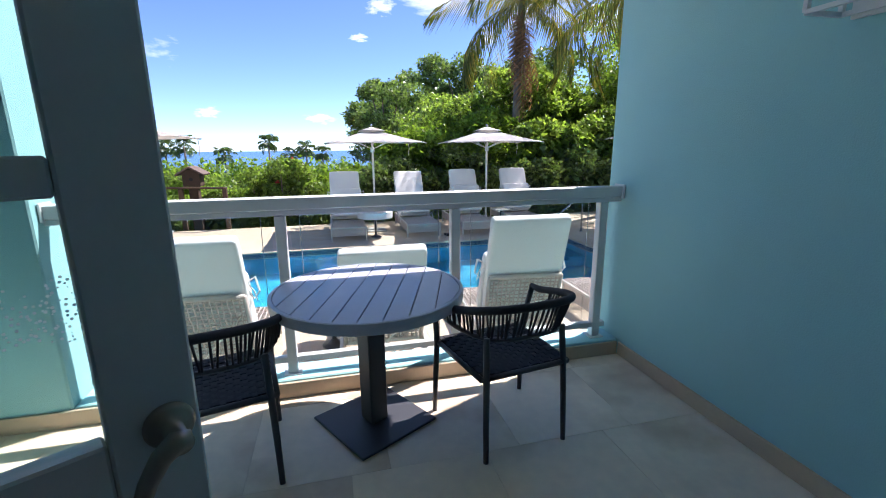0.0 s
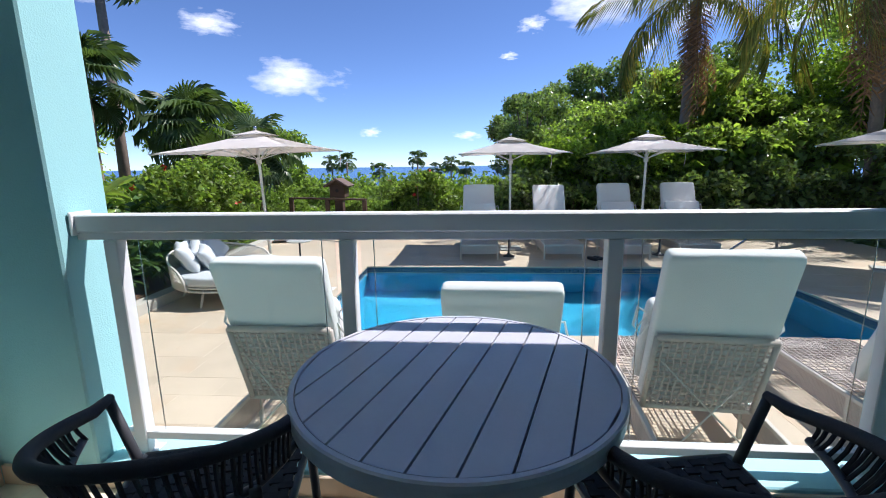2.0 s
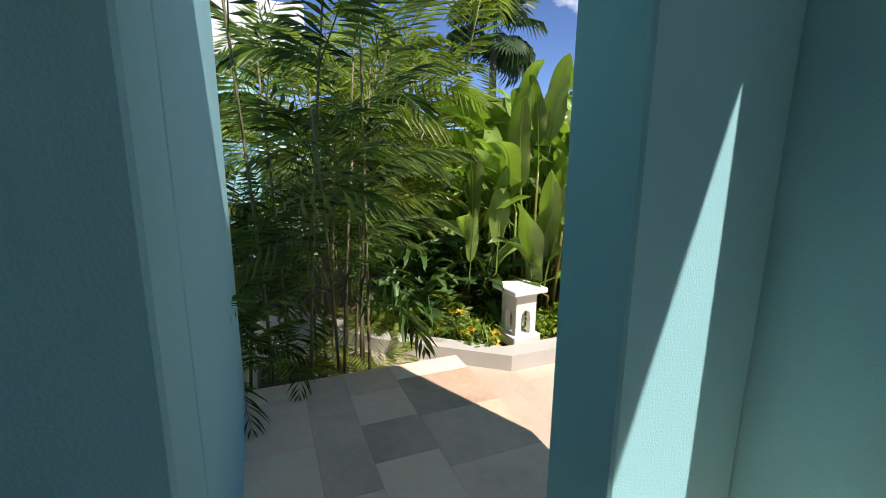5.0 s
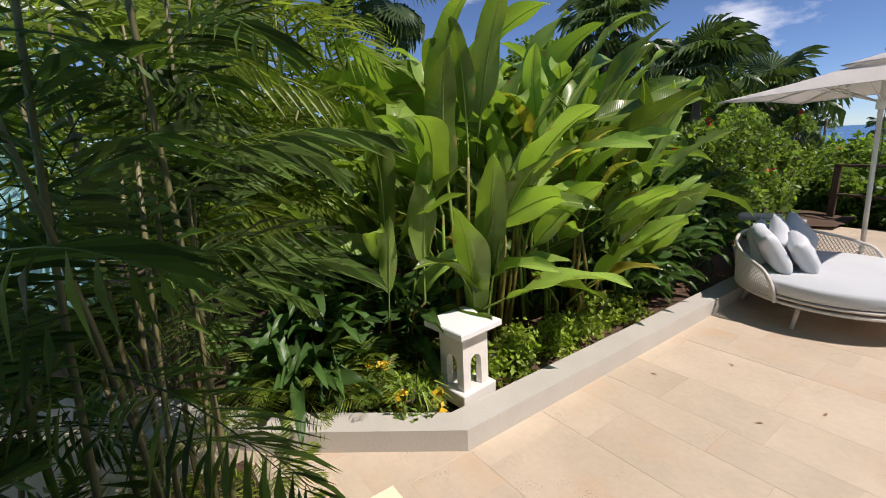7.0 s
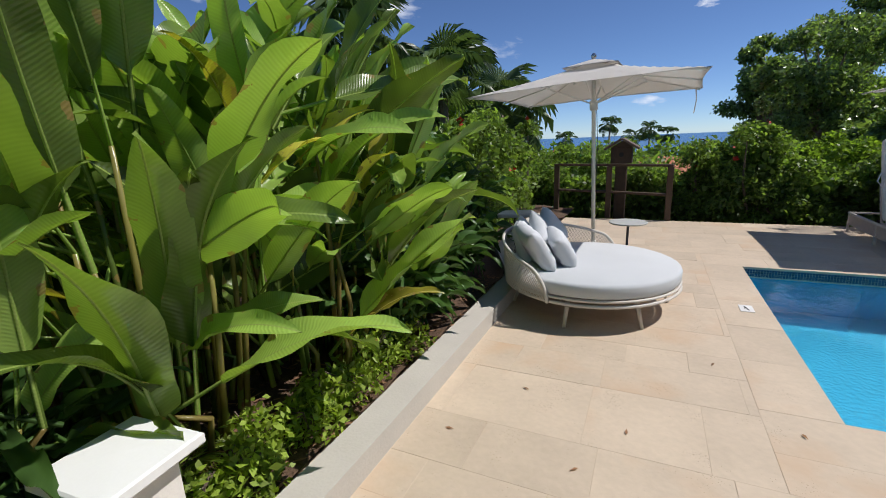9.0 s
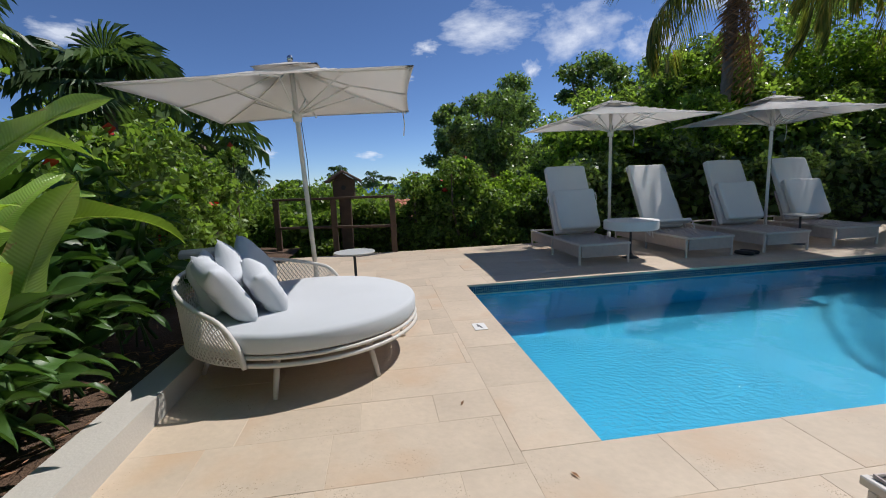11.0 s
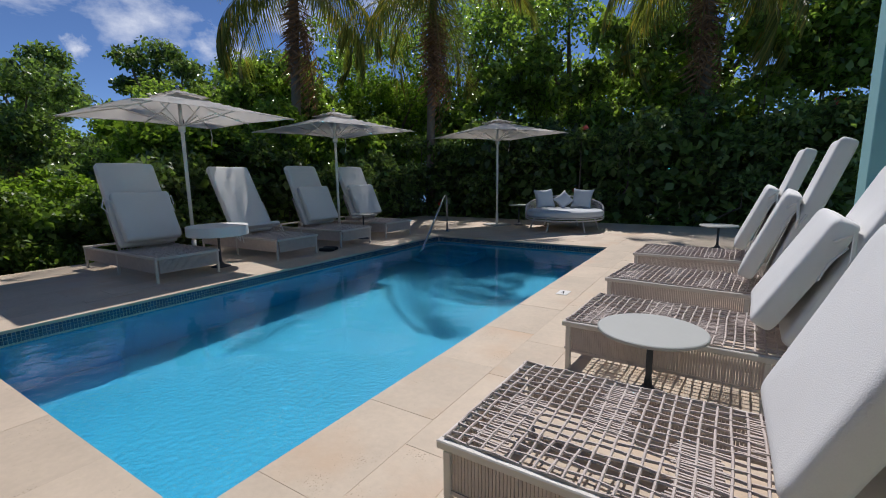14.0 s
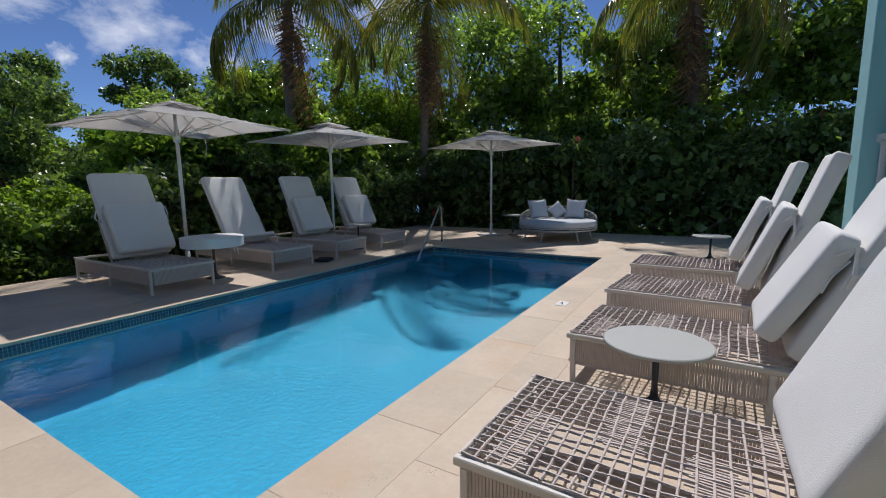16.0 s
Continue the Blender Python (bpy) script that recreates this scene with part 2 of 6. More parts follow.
def water_material(name):
    """Still pool water: clear, with small ripples in its gloss and refraction."""
    m = bpy.data.materials.new(name)
    m.use_nodes = True
    n, l = m.node_tree.nodes, m.node_tree.links
    p = n["Principled BSDF"]
    p.inputs["Base Color"].default_value = (0.86, 0.97, 1.0, 1)
    p.inputs["Roughness"].default_value = 0.0
    p.inputs["IOR"].default_value = 1.33
    p.inputs["Transmission Weight"].default_value = 1.0
    co = n.new("ShaderNodeTexCoord")
    a = n.new("ShaderNodeTexNoise")
    a.inputs["Scale"].default_value, a.inputs["Detail"].default_value = 5.0, 3.0
    b = n.new("ShaderNodeTexNoise")
    b.inputs["Scale"].default_value, b.inputs["Detail"].default_value = 30.0, 2.0
    l.new(co.outputs["Object"], a.inputs["Vector"]), l.new(co.outputs["Object"], b.inputs["Vector"])
    # the wind ruffles the near corner more than the sheltered end
    gap = n.new("ShaderNodeVectorMath")
    gap.operation = "DISTANCE"
    gap.inputs[1].default_value = (-3.2, -1.45, 0)
    l.new(co.outputs["Object"], gap.inputs[0])
    near = n.new("ShaderNodeMapRange")
    near.inputs["From Min"].default_value, near.inputs["From Max"].default_value = 0.25, 1.5
    near.inputs["To Min"].default_value, near.inputs["To Max"].default_value = 4.2, 0.02
    l.new(gap.outputs["Value"], near.inputs["Value"])
    mul = n.new("ShaderNodeMath")
    mul.operation = "MULTIPLY"
    l.new(b.outputs["Fac"], mul.inputs[0]), l.new(near.outputs[0], mul.inputs[1])
    s = n.new("ShaderNodeMath")
    s.operation = "MULTIPLY_ADD"
    l.new(a.outputs["Fac"], s.inputs[0])
    s.inputs[1].default_value = 0.22
    l.new(mul.outputs[0], s.inputs[2])
    bump = n.new("ShaderNodeBump")
    bump.inputs["Strength"].default_value, bump.inputs["Distance"].default_value = 0.55, 0.035
    l.new(s.outputs[0], bump.inputs["Height"])
    l.new(bump.outputs[0], p.inputs["Normal"])
    return m


BLUE = material("blue_stucco", (0.33, 0.63, 0.66), 0.85, vary=0.05, scale=2.0, fine=160, bump=0.35, spec=0.25)
BLUE2 = material("pale_blue_paint", (0.36, 0.68, 0.74), 0.7, vary=0.06, scale=3.0, fine=120, bump=0.2, spec=0.3)
WHITE_WALL = material("white_paint", (0.78, 0.79, 0.78), 0.7, vary=0.04, scale=2.0, fine=90, bump=0.1)
TRAV = material("travertine", (0.545, 0.445, 0.335), 0.62, vary=0.19, scale=2.6, fine=26, bump=0.3, objrand=0.06, dark=(0.54, 0.385, 0.255), dark_scale=1.7, dark_at=0.55, pits=0.6)
TRAV_IN = material("travertine_honed", (0.80, 0.68, 0.53), 0.36, vary=0.22, scale=1.8, fine=18, bump=0.06, objrand=0.05, dark=(0.52, 0.385, 0.26), dark_scale=1.9, dark_at=0.52)
TRAV_LAND = material("travertine_landing", (0.94, 0.63, 0.43), 0.5, vary=0.26, scale=4.0, fine=24, bump=0.2, objrand=0.34, dark=(0.52, 0.36, 0.23), dark_scale=2.0, dark_at=0.6)
SKIRT = material("beige_stone", (0.56, 0.45, 0.33), 0.5, vary=0.12, scale=5, fine=30, bump=0.1)
GROUT = material("grout", (0.56, 0.46, 0.35), 0.9, vary=0.1, bump=0.3)
KERB = material("grey_render", (0.50, 0.47, 0.42), 0.85, vary=0.10, scale=4, fine=70, bump=0.4)
STONE_W = material("white_limestone", (0.74, 0.71, 0.66), 0.8, vary=0.10, scale=9, fine=80, bump=0.4)
POOLTILE = material("pool_plaster", (0.0006, 0.275, 0.445), 0.7, vary=0.09, scale=1.5, fine=60, bump=0.1)
BAND = material("dark_blue_mosaic", (0.02, 0.07, 0.13), 0.2, vary=0.3, scale=30, fine=80, bump=0.0, objrand=0.0, island=0.4)
WATER = water_material("pool_water")
RAIL = material("white_aluminium", (0.72, 0.75, 0.76), 0.4, vary=0.03, fine=50, bump=0.05)
DOORPAINT = material("grey_blue_paint", (0.78, 0.82, 0.82), 0.5, vary=0.05, fine=60, bump=0.08)
GLASS = glass_material("clear_glass")
GLASS_D = glass_material("spotted_glass", (0.9, 0.96, 0.95), specks=True)
BRONZE = material("oil_rubbed_bronze", (0.32, 0.29, 0.25), 0.38, metal=0.8, vary=0.2, fine=90, bump=0.05)
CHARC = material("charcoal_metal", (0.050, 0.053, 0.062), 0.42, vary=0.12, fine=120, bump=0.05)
# charcoal top made far paler: the sky's sheen is in its base colour
TABLETOP = material("charcoal_slats_sky_sheen", (0.50, 0.515, 0.585), 0.30, vary=0.08, scale=8, fine=90, bump=0.05)
CORD = material("dark_cord", (0.030, 0.029, 0.035), 0.8, vary=0.25, scale=40, fine=200, bump=0.4)
CUSH = material("off_white_cushion", (0.74, 0.74, 0.73), 0.92, vary=0.04, scale=5, fine=220, bump=0.3, spec=0.2)
PILLOW = material("pale_grey_cushion", (0.58, 0.60, 0.63), 0.92, vary=0.06, scale=6, fine=220, bump=0.3, spec=0.2)
WOVEN = material("taupe_woven_cord", (0.53, 0.455, 0.415), 0.75, vary=0.15, scale=20, fine=160, bump=0.3)
FRAMEW = material("cream_metal", (0.62, 0.58, 0.53), 0.45, vary=0.05, fine=80, bump=0.04)
GREYTOP = material("grey_table_top", (0.42, 0.43, 0.41), 0.5, vary=0.06, fine=60, bump=0.05)
WHITETOP = material("white_table_top", (0.78, 0.78, 0.77), 0.45, vary=0.04, fine=60, bump=0.04)
CHROME = material("steel", (0.62, 0.62, 0.62), 0.18, metal=1.0, vary=0.04, bump=0.0)
POLE = material("white_pole", (0.74, 0.72, 0.67), 0.4, vary=0.03, bump=0.0)
SOIL = material("soil", (0.11, 0.065, 0.04), 0.95, vary=0.35, scale=12, fine=60, bump=1.0, bump_dist=0.02)
GROUND = material("grass_ground", (0.06, 0.09, 0.03), 0.95, vary=0.35, scale=0.4, fine=8, bump=0.8, bump_dist=0.03)
SEA = material("sea", (0.012, 0.10, 0.26), 0.25, vary=0.1, scale=0.01, fine=0.2, bump=0.3, bump_dist=0.3)
WOODD = material("dark_wood", (0.075, 0.045, 0.028), 0.7, vary=0.3, scale=14, fine=80, bump=0.4)
SHINGLE = material("weathered_shingle", (0.14, 0.10, 0.08), 0.85, vary=0.3, scale=14, fine=60, bump=0.5)
ROOF = material("terracotta", (0.48, 0.19, 0.10), 0.8, vary=0.2, scale=5, fine=40, bump=0.3, island=0.2)
BARK = material("bark", (0.17, 0.13, 0.10), 0.9, vary=0.3, scale=8, fine=40, bump=0.9, bump_dist=0.02)
PALMBARK = material("palm_bark", (0.24, 0.19, 0.15), 0.9, vary=0.3, scale=6, fine=30, bump=0.8, bump_dist=0.02)
CANE = material("green_cane", (0.22, 0.20, 0.09), 0.5, vary=0.35, scale=5, fine=30, bump=0.1, island=0.3)
L_HEL = paddle_material("heliconia_leaf", (0.20, 0.305, 0.06))
L_HELY = paddle_material("yellowing_leaf", (0.44, 0.40, 0.06), (0.5, 0.45, 0.15), wilt=0.10)
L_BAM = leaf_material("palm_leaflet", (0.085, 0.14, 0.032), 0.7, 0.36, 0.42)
# same leaflet made paler: sun on the rear fronds put into the colour
L_BAM_SUN = leaf_material("sunlit_palm_leaflet", (0.20, 0.26, 0.045), 0.5, 0.45, 0.4)
L_PALM = leaf_material("coconut_leaflet", (0.15, 0.165, 0.045), 0.5, 0.42, 0.4, yellow=(0.40, 0.26, 0.07), yellow_at=0.62)
L_DEAD = leaf_material("dead_frond", (0.30, 0.165, 0.10), 0.35, 0.25, 0.8)
L_FAN = leaf_material("fan_palm_leaf", (0.085, 0.135, 0.055), 0.4, 0.3, 0.4)
L_HEDGE = leaf_material("hedge_leaf", (0.16, 0.24, 0.06), 0.55, 0.5, 0.42)
L_TREE = leaf_material("tree_leaf", (0.18, 0.26, 0.07), 0.7, 0.55, 0.28, spec=0.7)
L_MANGO = leaf_material("dark_tree_leaf", (0.14, 0.205, 0.075), 0.7, 0.45, 0.28, spec=0.7)
L_TREE2 = leaf_material("bright_tree_leaf", (0.17, 0.26, 0.045), 0.5, 0.55, 0.45)
L_BED = leaf_material("bedding_leaf", (0.25, 0.34, 0.045), 0.45, 0.35, 0.5)
L_DARK = leaf_material("ginger_leaf", (0.06, 0.125, 0.03), 0.4, 0.25, 0.4)
YELLOW = material("yellow_petal", (0.75, 0.46, 0.02), 0.6, vary=0.1, bump=0)
RED = material("red_petal", (0.60, 0.05, 0.03), 0.6, vary=0.1, bump=0)
BLACK = material("black_rubber", (0.02, 0.02, 0.02), 0.6, vary=0.2, bump=0.1)
SIGNW = material("sign_white", (0.78, 0.77, 0.74), 0.4, vary=0.03, bump=0)


# ---------------------------------------------------------------- mesh helpers
def finish(name, bm, mat, parent=None, label="", smooth=False):
    me = bpy.data.meshes.new(name)
    bm.to_mesh(me)
    bm.free()
    me.materials.append(mat)
    if smooth:
        me.shade_smooth()
    ob = new(name, me)
    if parent is not None:
        ob.parent = parent
    if label:
        ob["label"] = label
    return ob


def part(name, bm, mat, parent, label="", smooth=False):
    return finish(name, bm, mat, parent, label, smooth)


def thing(name, label, category, group="", at=None):
    ob = new(name)
    ob.empty_display_size = 0.1
    tagged(ob, label, category, group)
    if at is not None:
        ob.matrix_world = at
    return ob


def structure(ob, label="", category=""):
    return tagged(ob, label, category, kind="structure")


def box(bm, x0, x1, y0, y1, z0, z1, bevel=0.0, m=None, seg=1):
    mat = Matrix.Translation(((x0 + x1) / 2, (y0 + y1) / 2, (z0 + z1) / 2)) @ Matrix.Diagonal((abs(x1 - x0), abs(y1 - y0), abs(z1 - z0), 1))
    if m is not None:
        mat = m @ mat
    vs = bmesh.ops.create_cube(bm, size=1, matrix=mat)["verts"]
    if bevel:
        es = list({e for v in vs for e in v.link_edges})
        bmesh.ops.bevel(bm, geom=es, offset=bevel, segments=seg, affect="EDGES", profile=0.5)
    return bm


def boxed(*args, **kw):
    return box(bmesh.new(), *args, **kw)


def tube(bm, points, radii, sides=8, cap=True):
    """A round tube along points; radii is one number or one for each point."""
    pts = [Vector(p) for p in points]
    if not isinstance(radii, (list, tuple)):
        radii = [radii] * len(pts)
    rings, up = [], None
    for i, p in enumerate(pts):
        d = (pts[min(i + 1, len(pts) - 1)] - pts[max(i - 1, 0)]).normalized()
        if up is None:
            up = d.orthogonal().normalized()
        up = (up - d * up.dot(d)).normalized()
        side = d.cross(up)
        rings.append([bm.verts.new(p + radii[i] * (math.cos(a) * up + math.sin(a) * side)) for a in [2 * math.pi * k / sides for k in range(sides)]])
    for a, b in zip(rings, rings[1:]):
        for k in range(sides):
            bm.faces.new((a[k], a[(k + 1) % sides], b[(k + 1) % sides], b[k]))
    if cap:
        bm.faces.new(rings[0][::-1]), bm.faces.new(rings[-1])
    return bm


def lathe(bm, profile, sides=32, m=None):
    """A turned body from (radius, height) pairs."""
    m = m or Matrix()
    rings = [[bm.verts.new(m @ Vector((r * math.cos(2 * math.pi * k / sides), r * math.sin(2 * math.pi * k / sides), z))) for k in range(sides)] for r, z in profile]
    for a, b in zip(rings, rings[1:]):
        for k in range(sides):
            bm.faces.new((a[k], a[(k + 1) % sides], b[(k + 1) % sides], b[k]))
    bm.faces.new(rings[0][::-1]), bm.faces.new(rings[-1])
    return bm


def puff(bm, sx, sy, sz, m=None, power=0.35, nu=28, nv=14, crease=0.0, seed=0):
    """A stuffed cushion: a rounded, slightly uneven box."""
    m = m or Matrix()
    rows = []
    for j in range(nv + 1):
        v = -math.pi / 2 + math.pi * j / nv
        row = []
        for i in range(nu):
            u = 2 * math.pi * i / nu
            sg = lambda a, p: math.copysign(abs(a) ** p, a)
            cv = math.cos(v) if 0 < j < nv else 0.0
            x = sg(cv, power) * sg(math.cos(u), power)
            y = sg(cv, power) * sg(math.sin(u), power)
            z = sg(math.sin(v), 0.42)
            q = Vector((x * sx / 2, y * sy / 2, z * sz / 2))
            k = noise.noise(Vector((q.x * 4 + seed, q.y * 4, q.z * 4)))
            q *= 1 + crease * k
            row.append(bm.verts.new(m @ q))
        rows.append(row)
    for a, b in zip(rows, rows[1:]):
        for k in range(nu):
            bm.faces.new((a[k], a[(k + 1) % nu], b[(k + 1) % nu], b[k]))
    bmesh.ops.remove_doubles(bm, verts=bm.verts, dist=0.0004)
    return bm


def raw(name, verts, faces, mat, parent=None, smooth=False):
    me = bpy.data.meshes.new(name)
    me.from_pydata([tuple(v) for v in verts], [], faces)
    me.materials.append(mat)
    if smooth:
        me.shade_smooth()
    ob = new(name, me)
    if parent is not None:
        ob.parent = parent
    return ob


def quads(name, V, mat, parent=None, per=4):
    """A mesh of loose faces from an array (n, per, 3)."""
    V = np.asarray(V, dtype=np.float32)
    n = len(V)
    me = bpy.data.meshes.new(name)
    me.vertices.add(n * per)
    me.vertices.foreach_set("co", V.reshape(-1))
    me.loops.add(n * per)
    me.loops.foreach_set("vertex_index", np.arange(n * per, dtype=np.int32))
    me.polygons.add(n)
    me.polygons.foreach_set("loop_start", np.arange(0, n * per, per, dtype=np.int32))
    me.update(calc_edges=True)
    me.materials.append(mat)
    ob = new(name, me)
    if parent is not None:
        ob.parent = parent
    return ob


RNG = np.random.default_rng(7)


def leaf_quads(centres, size, aspect=0.5, up=0.3, spread=1.0):
    """Rhombic leaves with random turns, one at each centre."""
    n = len(centres)
    d = RNG.normal(size=(n, 3))
    d[:, 2] -= 0.25
    d /= np.linalg.norm(d, axis=1)[:, None]
    nrm = RNG.normal(size=(n, 3)) * spread
    nrm[:, 2] += 1.0
    s = np.cross(d, nrm)
    s /= np.linalg.norm(s, axis=1)[:, None] + 1e-9
    L = (size * RNG.uniform(0.6, 1.25, n))[:, None]
    c = np.asarray(centres)
    bend = np.cross(s, d) * L * 0.12
    return np.stack([c, c + d * L * 0.5 + s * L * aspect * 0.5 + bend, c + d * L, c + d * L * 0.5 - s * L * aspect * 0.5 + bend], axis=1)


def shell_points(n, radii, thick=0.35, lumps=0.25, seed=0):
    """Points near the surface of a lumpy ellipsoid."""
    d = RNG.normal(size=(n, 3))
    d /= np.linalg.norm(d, axis=1)[:, None]
    k = np.array([noise.noise(Vector((*(v * 2.2 + seed),))) for v in d])
    r = (1 - thick * RNG.random(n) ** 1.6) * (1 + lumps * k)
    return d * r[:, None] * np.asarray(radii)

# ---------------------------------------------------------------- the house and terrace
WX, LX = 1.80, -1.80          # inner faces of the terrace's side walls
RAILY = 2.45


def wall(name, *b, label="blue stuccoed house wall", mat=None, bevel=0.008):
    return structure(finish(name, boxed(*b, bevel=bevel), mat or BLUE), label, "wall")


wall("wall_east", WX, WX + 0.30, 0.191, 2.58, -0.7, 5.4)
wall("wall_west", LX - 0.25, LX, 0.191, 1.00, -0.7, 2.55)
bm = bmesh.new()
box(bm, LX - 0.25, LX, 1.89, 2.35, -0.7, 2.55, 0.008)
box(bm, LX - 0.25, -1.367, 2.352, 2.60, -0.7, 2.75, 0.008)
structure(finish("pier_west", bm, BLUE), "blue stuccoed corner pier of the terrace", "pier")
wall("wall_west_wing", -3.40, LX - 0.252, 0.191, 1.00, -0.7, 5.4)
wall("wall_south_west", -3.4, -0.985, -0.05, 0.19, -0.7, 5.4)
wall("wall_south_east", 0.95, 4.45, -0.05, 0.19, -0.7, 5.4)
wall("wall_south_lintel", -0.984, 0.949, -0.05, 0.19, 2.15, 5.4)
wall("wall_upper", LX - 0.25, WX + 0.3, 2.25, 2.48, 2.76, 5.4)
bm = boxed(LX - 0.25, 0.62, -0.2, 2.49, 2.55, 2.75)
box(bm, 0.62, WX, -0.2, 2.72, 2.55, 2.75)
structure(finish("ceiling", bm, WHITE_WALL), "white terrace ceiling", "ceiling")
# the room behind the doorway: unseen, kept shallow to bounce light onto the door
bm = bmesh.new()
box(bm, -2.6, 2.6, -2.6, -2.45, -0.1, 2.6)
box(bm, -2.75, -2.6, -2.6, -0.05, -0.1, 2.6)
box(bm, 2.6, 2.75, -2.6, -0.05, -0.1, 2.6)
structure(finish("wall_room", bm, WHITE_WALL), "unseen plain white room walls, set close to bounce light", "wall")
structure(finish("ceiling_room", boxed(-2.75, 2.75, -2.6, -0.051, 2.601, 2.75), WHITE_WALL), "white room ceiling", "ceiling")
structure(finish("floor_room", boxed(-2.75, 2.75, -2.6, -0.2, -0.2, -0.002), TRAV_IN), "beige stone room floor", "floor")

# floor of the terrace: a bed with honed tiles on it
floor = structure(finish("floor", boxed(LX - 0.2, WX, -0.2, 2.35, -0.7, -0.003), GROUT), "honed travertine terrace floor", "floor")
# low upstand under the railing, beige skirting along the walls
structure(finish("parapet", boxed(-1.365, WX, 2.36, 2.56, -0.7, 0.10, bevel=0.006), BLUE2), "low pale blue upstand under the railing", "parapet")
for nm, b in (("baseboard", (-1.79, WX - 0.016, 2.335, 2.352, 0.0, 0.09)), ("baseboard", (WX - 0.015, WX, -0.2, 2.334, 0.0, 0.09)),
              ("baseboard", (LX, LX + 0.012, 1.876, 2.334, 0.0, 0.09)), ("baseboard", (LX - 0.262, LX + 0.012, 1.875, 1.889, -0.1, 0.09)),
              ("baseboard", (LX, LX + 0.012, -0.2, 1.014, 0.0, 0.09)), ("baseboard", (LX - 0.25, LX - 0.002, 1.001, 1.014, -0.1, 0.09))):
    structure(finish(nm, boxed(*b, bevel=0.003), SKIRT), "beige stone skirting", "baseboard")
# next house unit further along the facade, with its own pier and railing
wall("wall_next_pier", 4.05, 4.45, 2.30, 2.62, -0.7, 5.4, label="blue pier of the next terrace")
structure(finish("parapet_next", boxed(WX + 0.3, 4.05, 2.36, 2.56, -0.7, 0.10, bevel=0.006), BLUE2), "low pale blue upstand of the next terrace", "parapet")
structure(finish("floor_next", boxed(WX + 0.3, 4.05, -0.2, 2.36, -0.7, 0.0), TRAV_IN), "stone floor of the next terrace", "floor")
structure(finish("ceiling_next", boxed(WX + 0.3, 4.45, -0.2, 2.3, 2.75, 2.95), WHITE_WALL), "white ceiling of the next terrace", "ceiling")
wall("wall_next_side", 4.2, 4.45, 0.191, 2.29, -0.7, 5.4)
wall("wall_next_upper", WX + 0.3, 4.05, 2.35, 2.60, 2.96, 5.4)


# open glazed door with its lever
def build_door():
    hinge, free = Vector((-0.96, 0.222, 0)), Vector((-0.246, 0.650, 0))
    yaw = math.degrees(math.atan2(free.y - hinge.y, free.x - hinge.x))
    W, Ht, th = (free - hinge).length, 2.08, 0.045
    d = thing("door_1", "grey-blue glazed wooden door standing open, water-spotted panes", "door", at=pose(hinge.x, hinge.y, 0.012, 0, 0, yaw))
    structure(d)
    st = 0.115
    for x0 in (0, W - st):
        part("stile", boxed(x0, x0 + st, -th / 2, th / 2, 0, Ht, bevel=0.004), DOORPAINT, d)
    rails = ((0, 0.24), (0.86, 0.97), (1.31, 1.36), (Ht - 0.115, Ht))
    for z0, z1 in rails:
        part("rail", boxed(st + 0.001, W - st - 0.001, -th / 2 + 0.003, th / 2 - 0.003, z0, z1, bevel=0.004), DOORPAINT, d)
    for (a, b), (c, e) in zip(rails, rails[1:]):
        g = part("pane", boxed(st - 0.006, W - st + 0.006, -0.003, 0.003, b - 0.006, c + 0.006), GLASS_D, d)
        g.visible_shadow = False
    for s in (-1, 1):
        h = part("door_handle", lathe(bmesh.new(), [(0.0345, 0), (0.0345, 0.005), (0.029, 0.014), (0.015, 0.017), (0.013, 0.060), (0.016, 0.066)], 24,
                 Matrix.Translation((W - 0.042, s * th / 2, 0.970)) @ Matrix.Rotation(-s * math.pi / 2, 4, "X")), BRONZE, d, "dark bronze lever handle", True)
        bm = bmesh.new()
        y = s * (th / 2 + 0.062)
        tube(bm, [(W - 0.030, y, 0.972), (W - 0.048, y, 0.974), (W - 0.068, y, 0.960), (W - 0.088, y, 0.930), (W - 0.102, y, 0.895), (W - 0.110, y * 0.97, 0.865)],
             [0.013, 0.0165, 0.0145, 0.0125, 0.011, 0.009], 12)
        part("lever", bm, BRONZE, h, smooth=True)
    return d


build_door()


# railing: two lengths with posts and clear panels
def build_railing(x0, x1, posts, label):
    r = thing("railing", label, "railing", at=pose(0, RAILY, 0.10))
    part("top_rail", boxed(x0, x1, -0.035, 0.035, 0.955, 1.025, bevel=0.006), RAIL, r)
    part("under_rail", boxed(x0, x1, -0.022, 0.022, 0.925, 0.954, bevel=0.003), RAIL, r)
    part("bottom_rail", boxed(x0 + 0.06, x1 - 0.06, -0.022, 0.022, 0.07, 0.105, bevel=0.003), RAIL, r)
    for p in posts:
        part("post", boxed(p - 0.028, p + 0.028, -0.028, 0.028, 0, 0.924, bevel=0.004), RAIL, r)
        part("foot_plate", boxed(p - 0.05, p + 0.05, -0.05, 0.05, 0, 0.008, bevel=0.002), RAIL, r)
    for e, s in ((x0, 1), (x1, -1)):
        part("wall_flange", boxed(e, e + s * 0.012, -0.05, 0.05, 0.945, 1.035, bevel=0.003), RAIL, r)
    for a, b in zip(posts, posts[1:]):
        g = part("glass_panel", boxed(a + 0.05, b - 0.05, -0.004, 0.004, 0.106, 0.92), GLASS, r)
        g.visible_shadow = False
        for cx in (a + 0.10, b - 0.10):
            part("wire", tube(bmesh.new(), [(cx, -0.004, 0.106), (cx, -0.004, 0.92)], 0.0022, 6), CHROME, g)
    return r


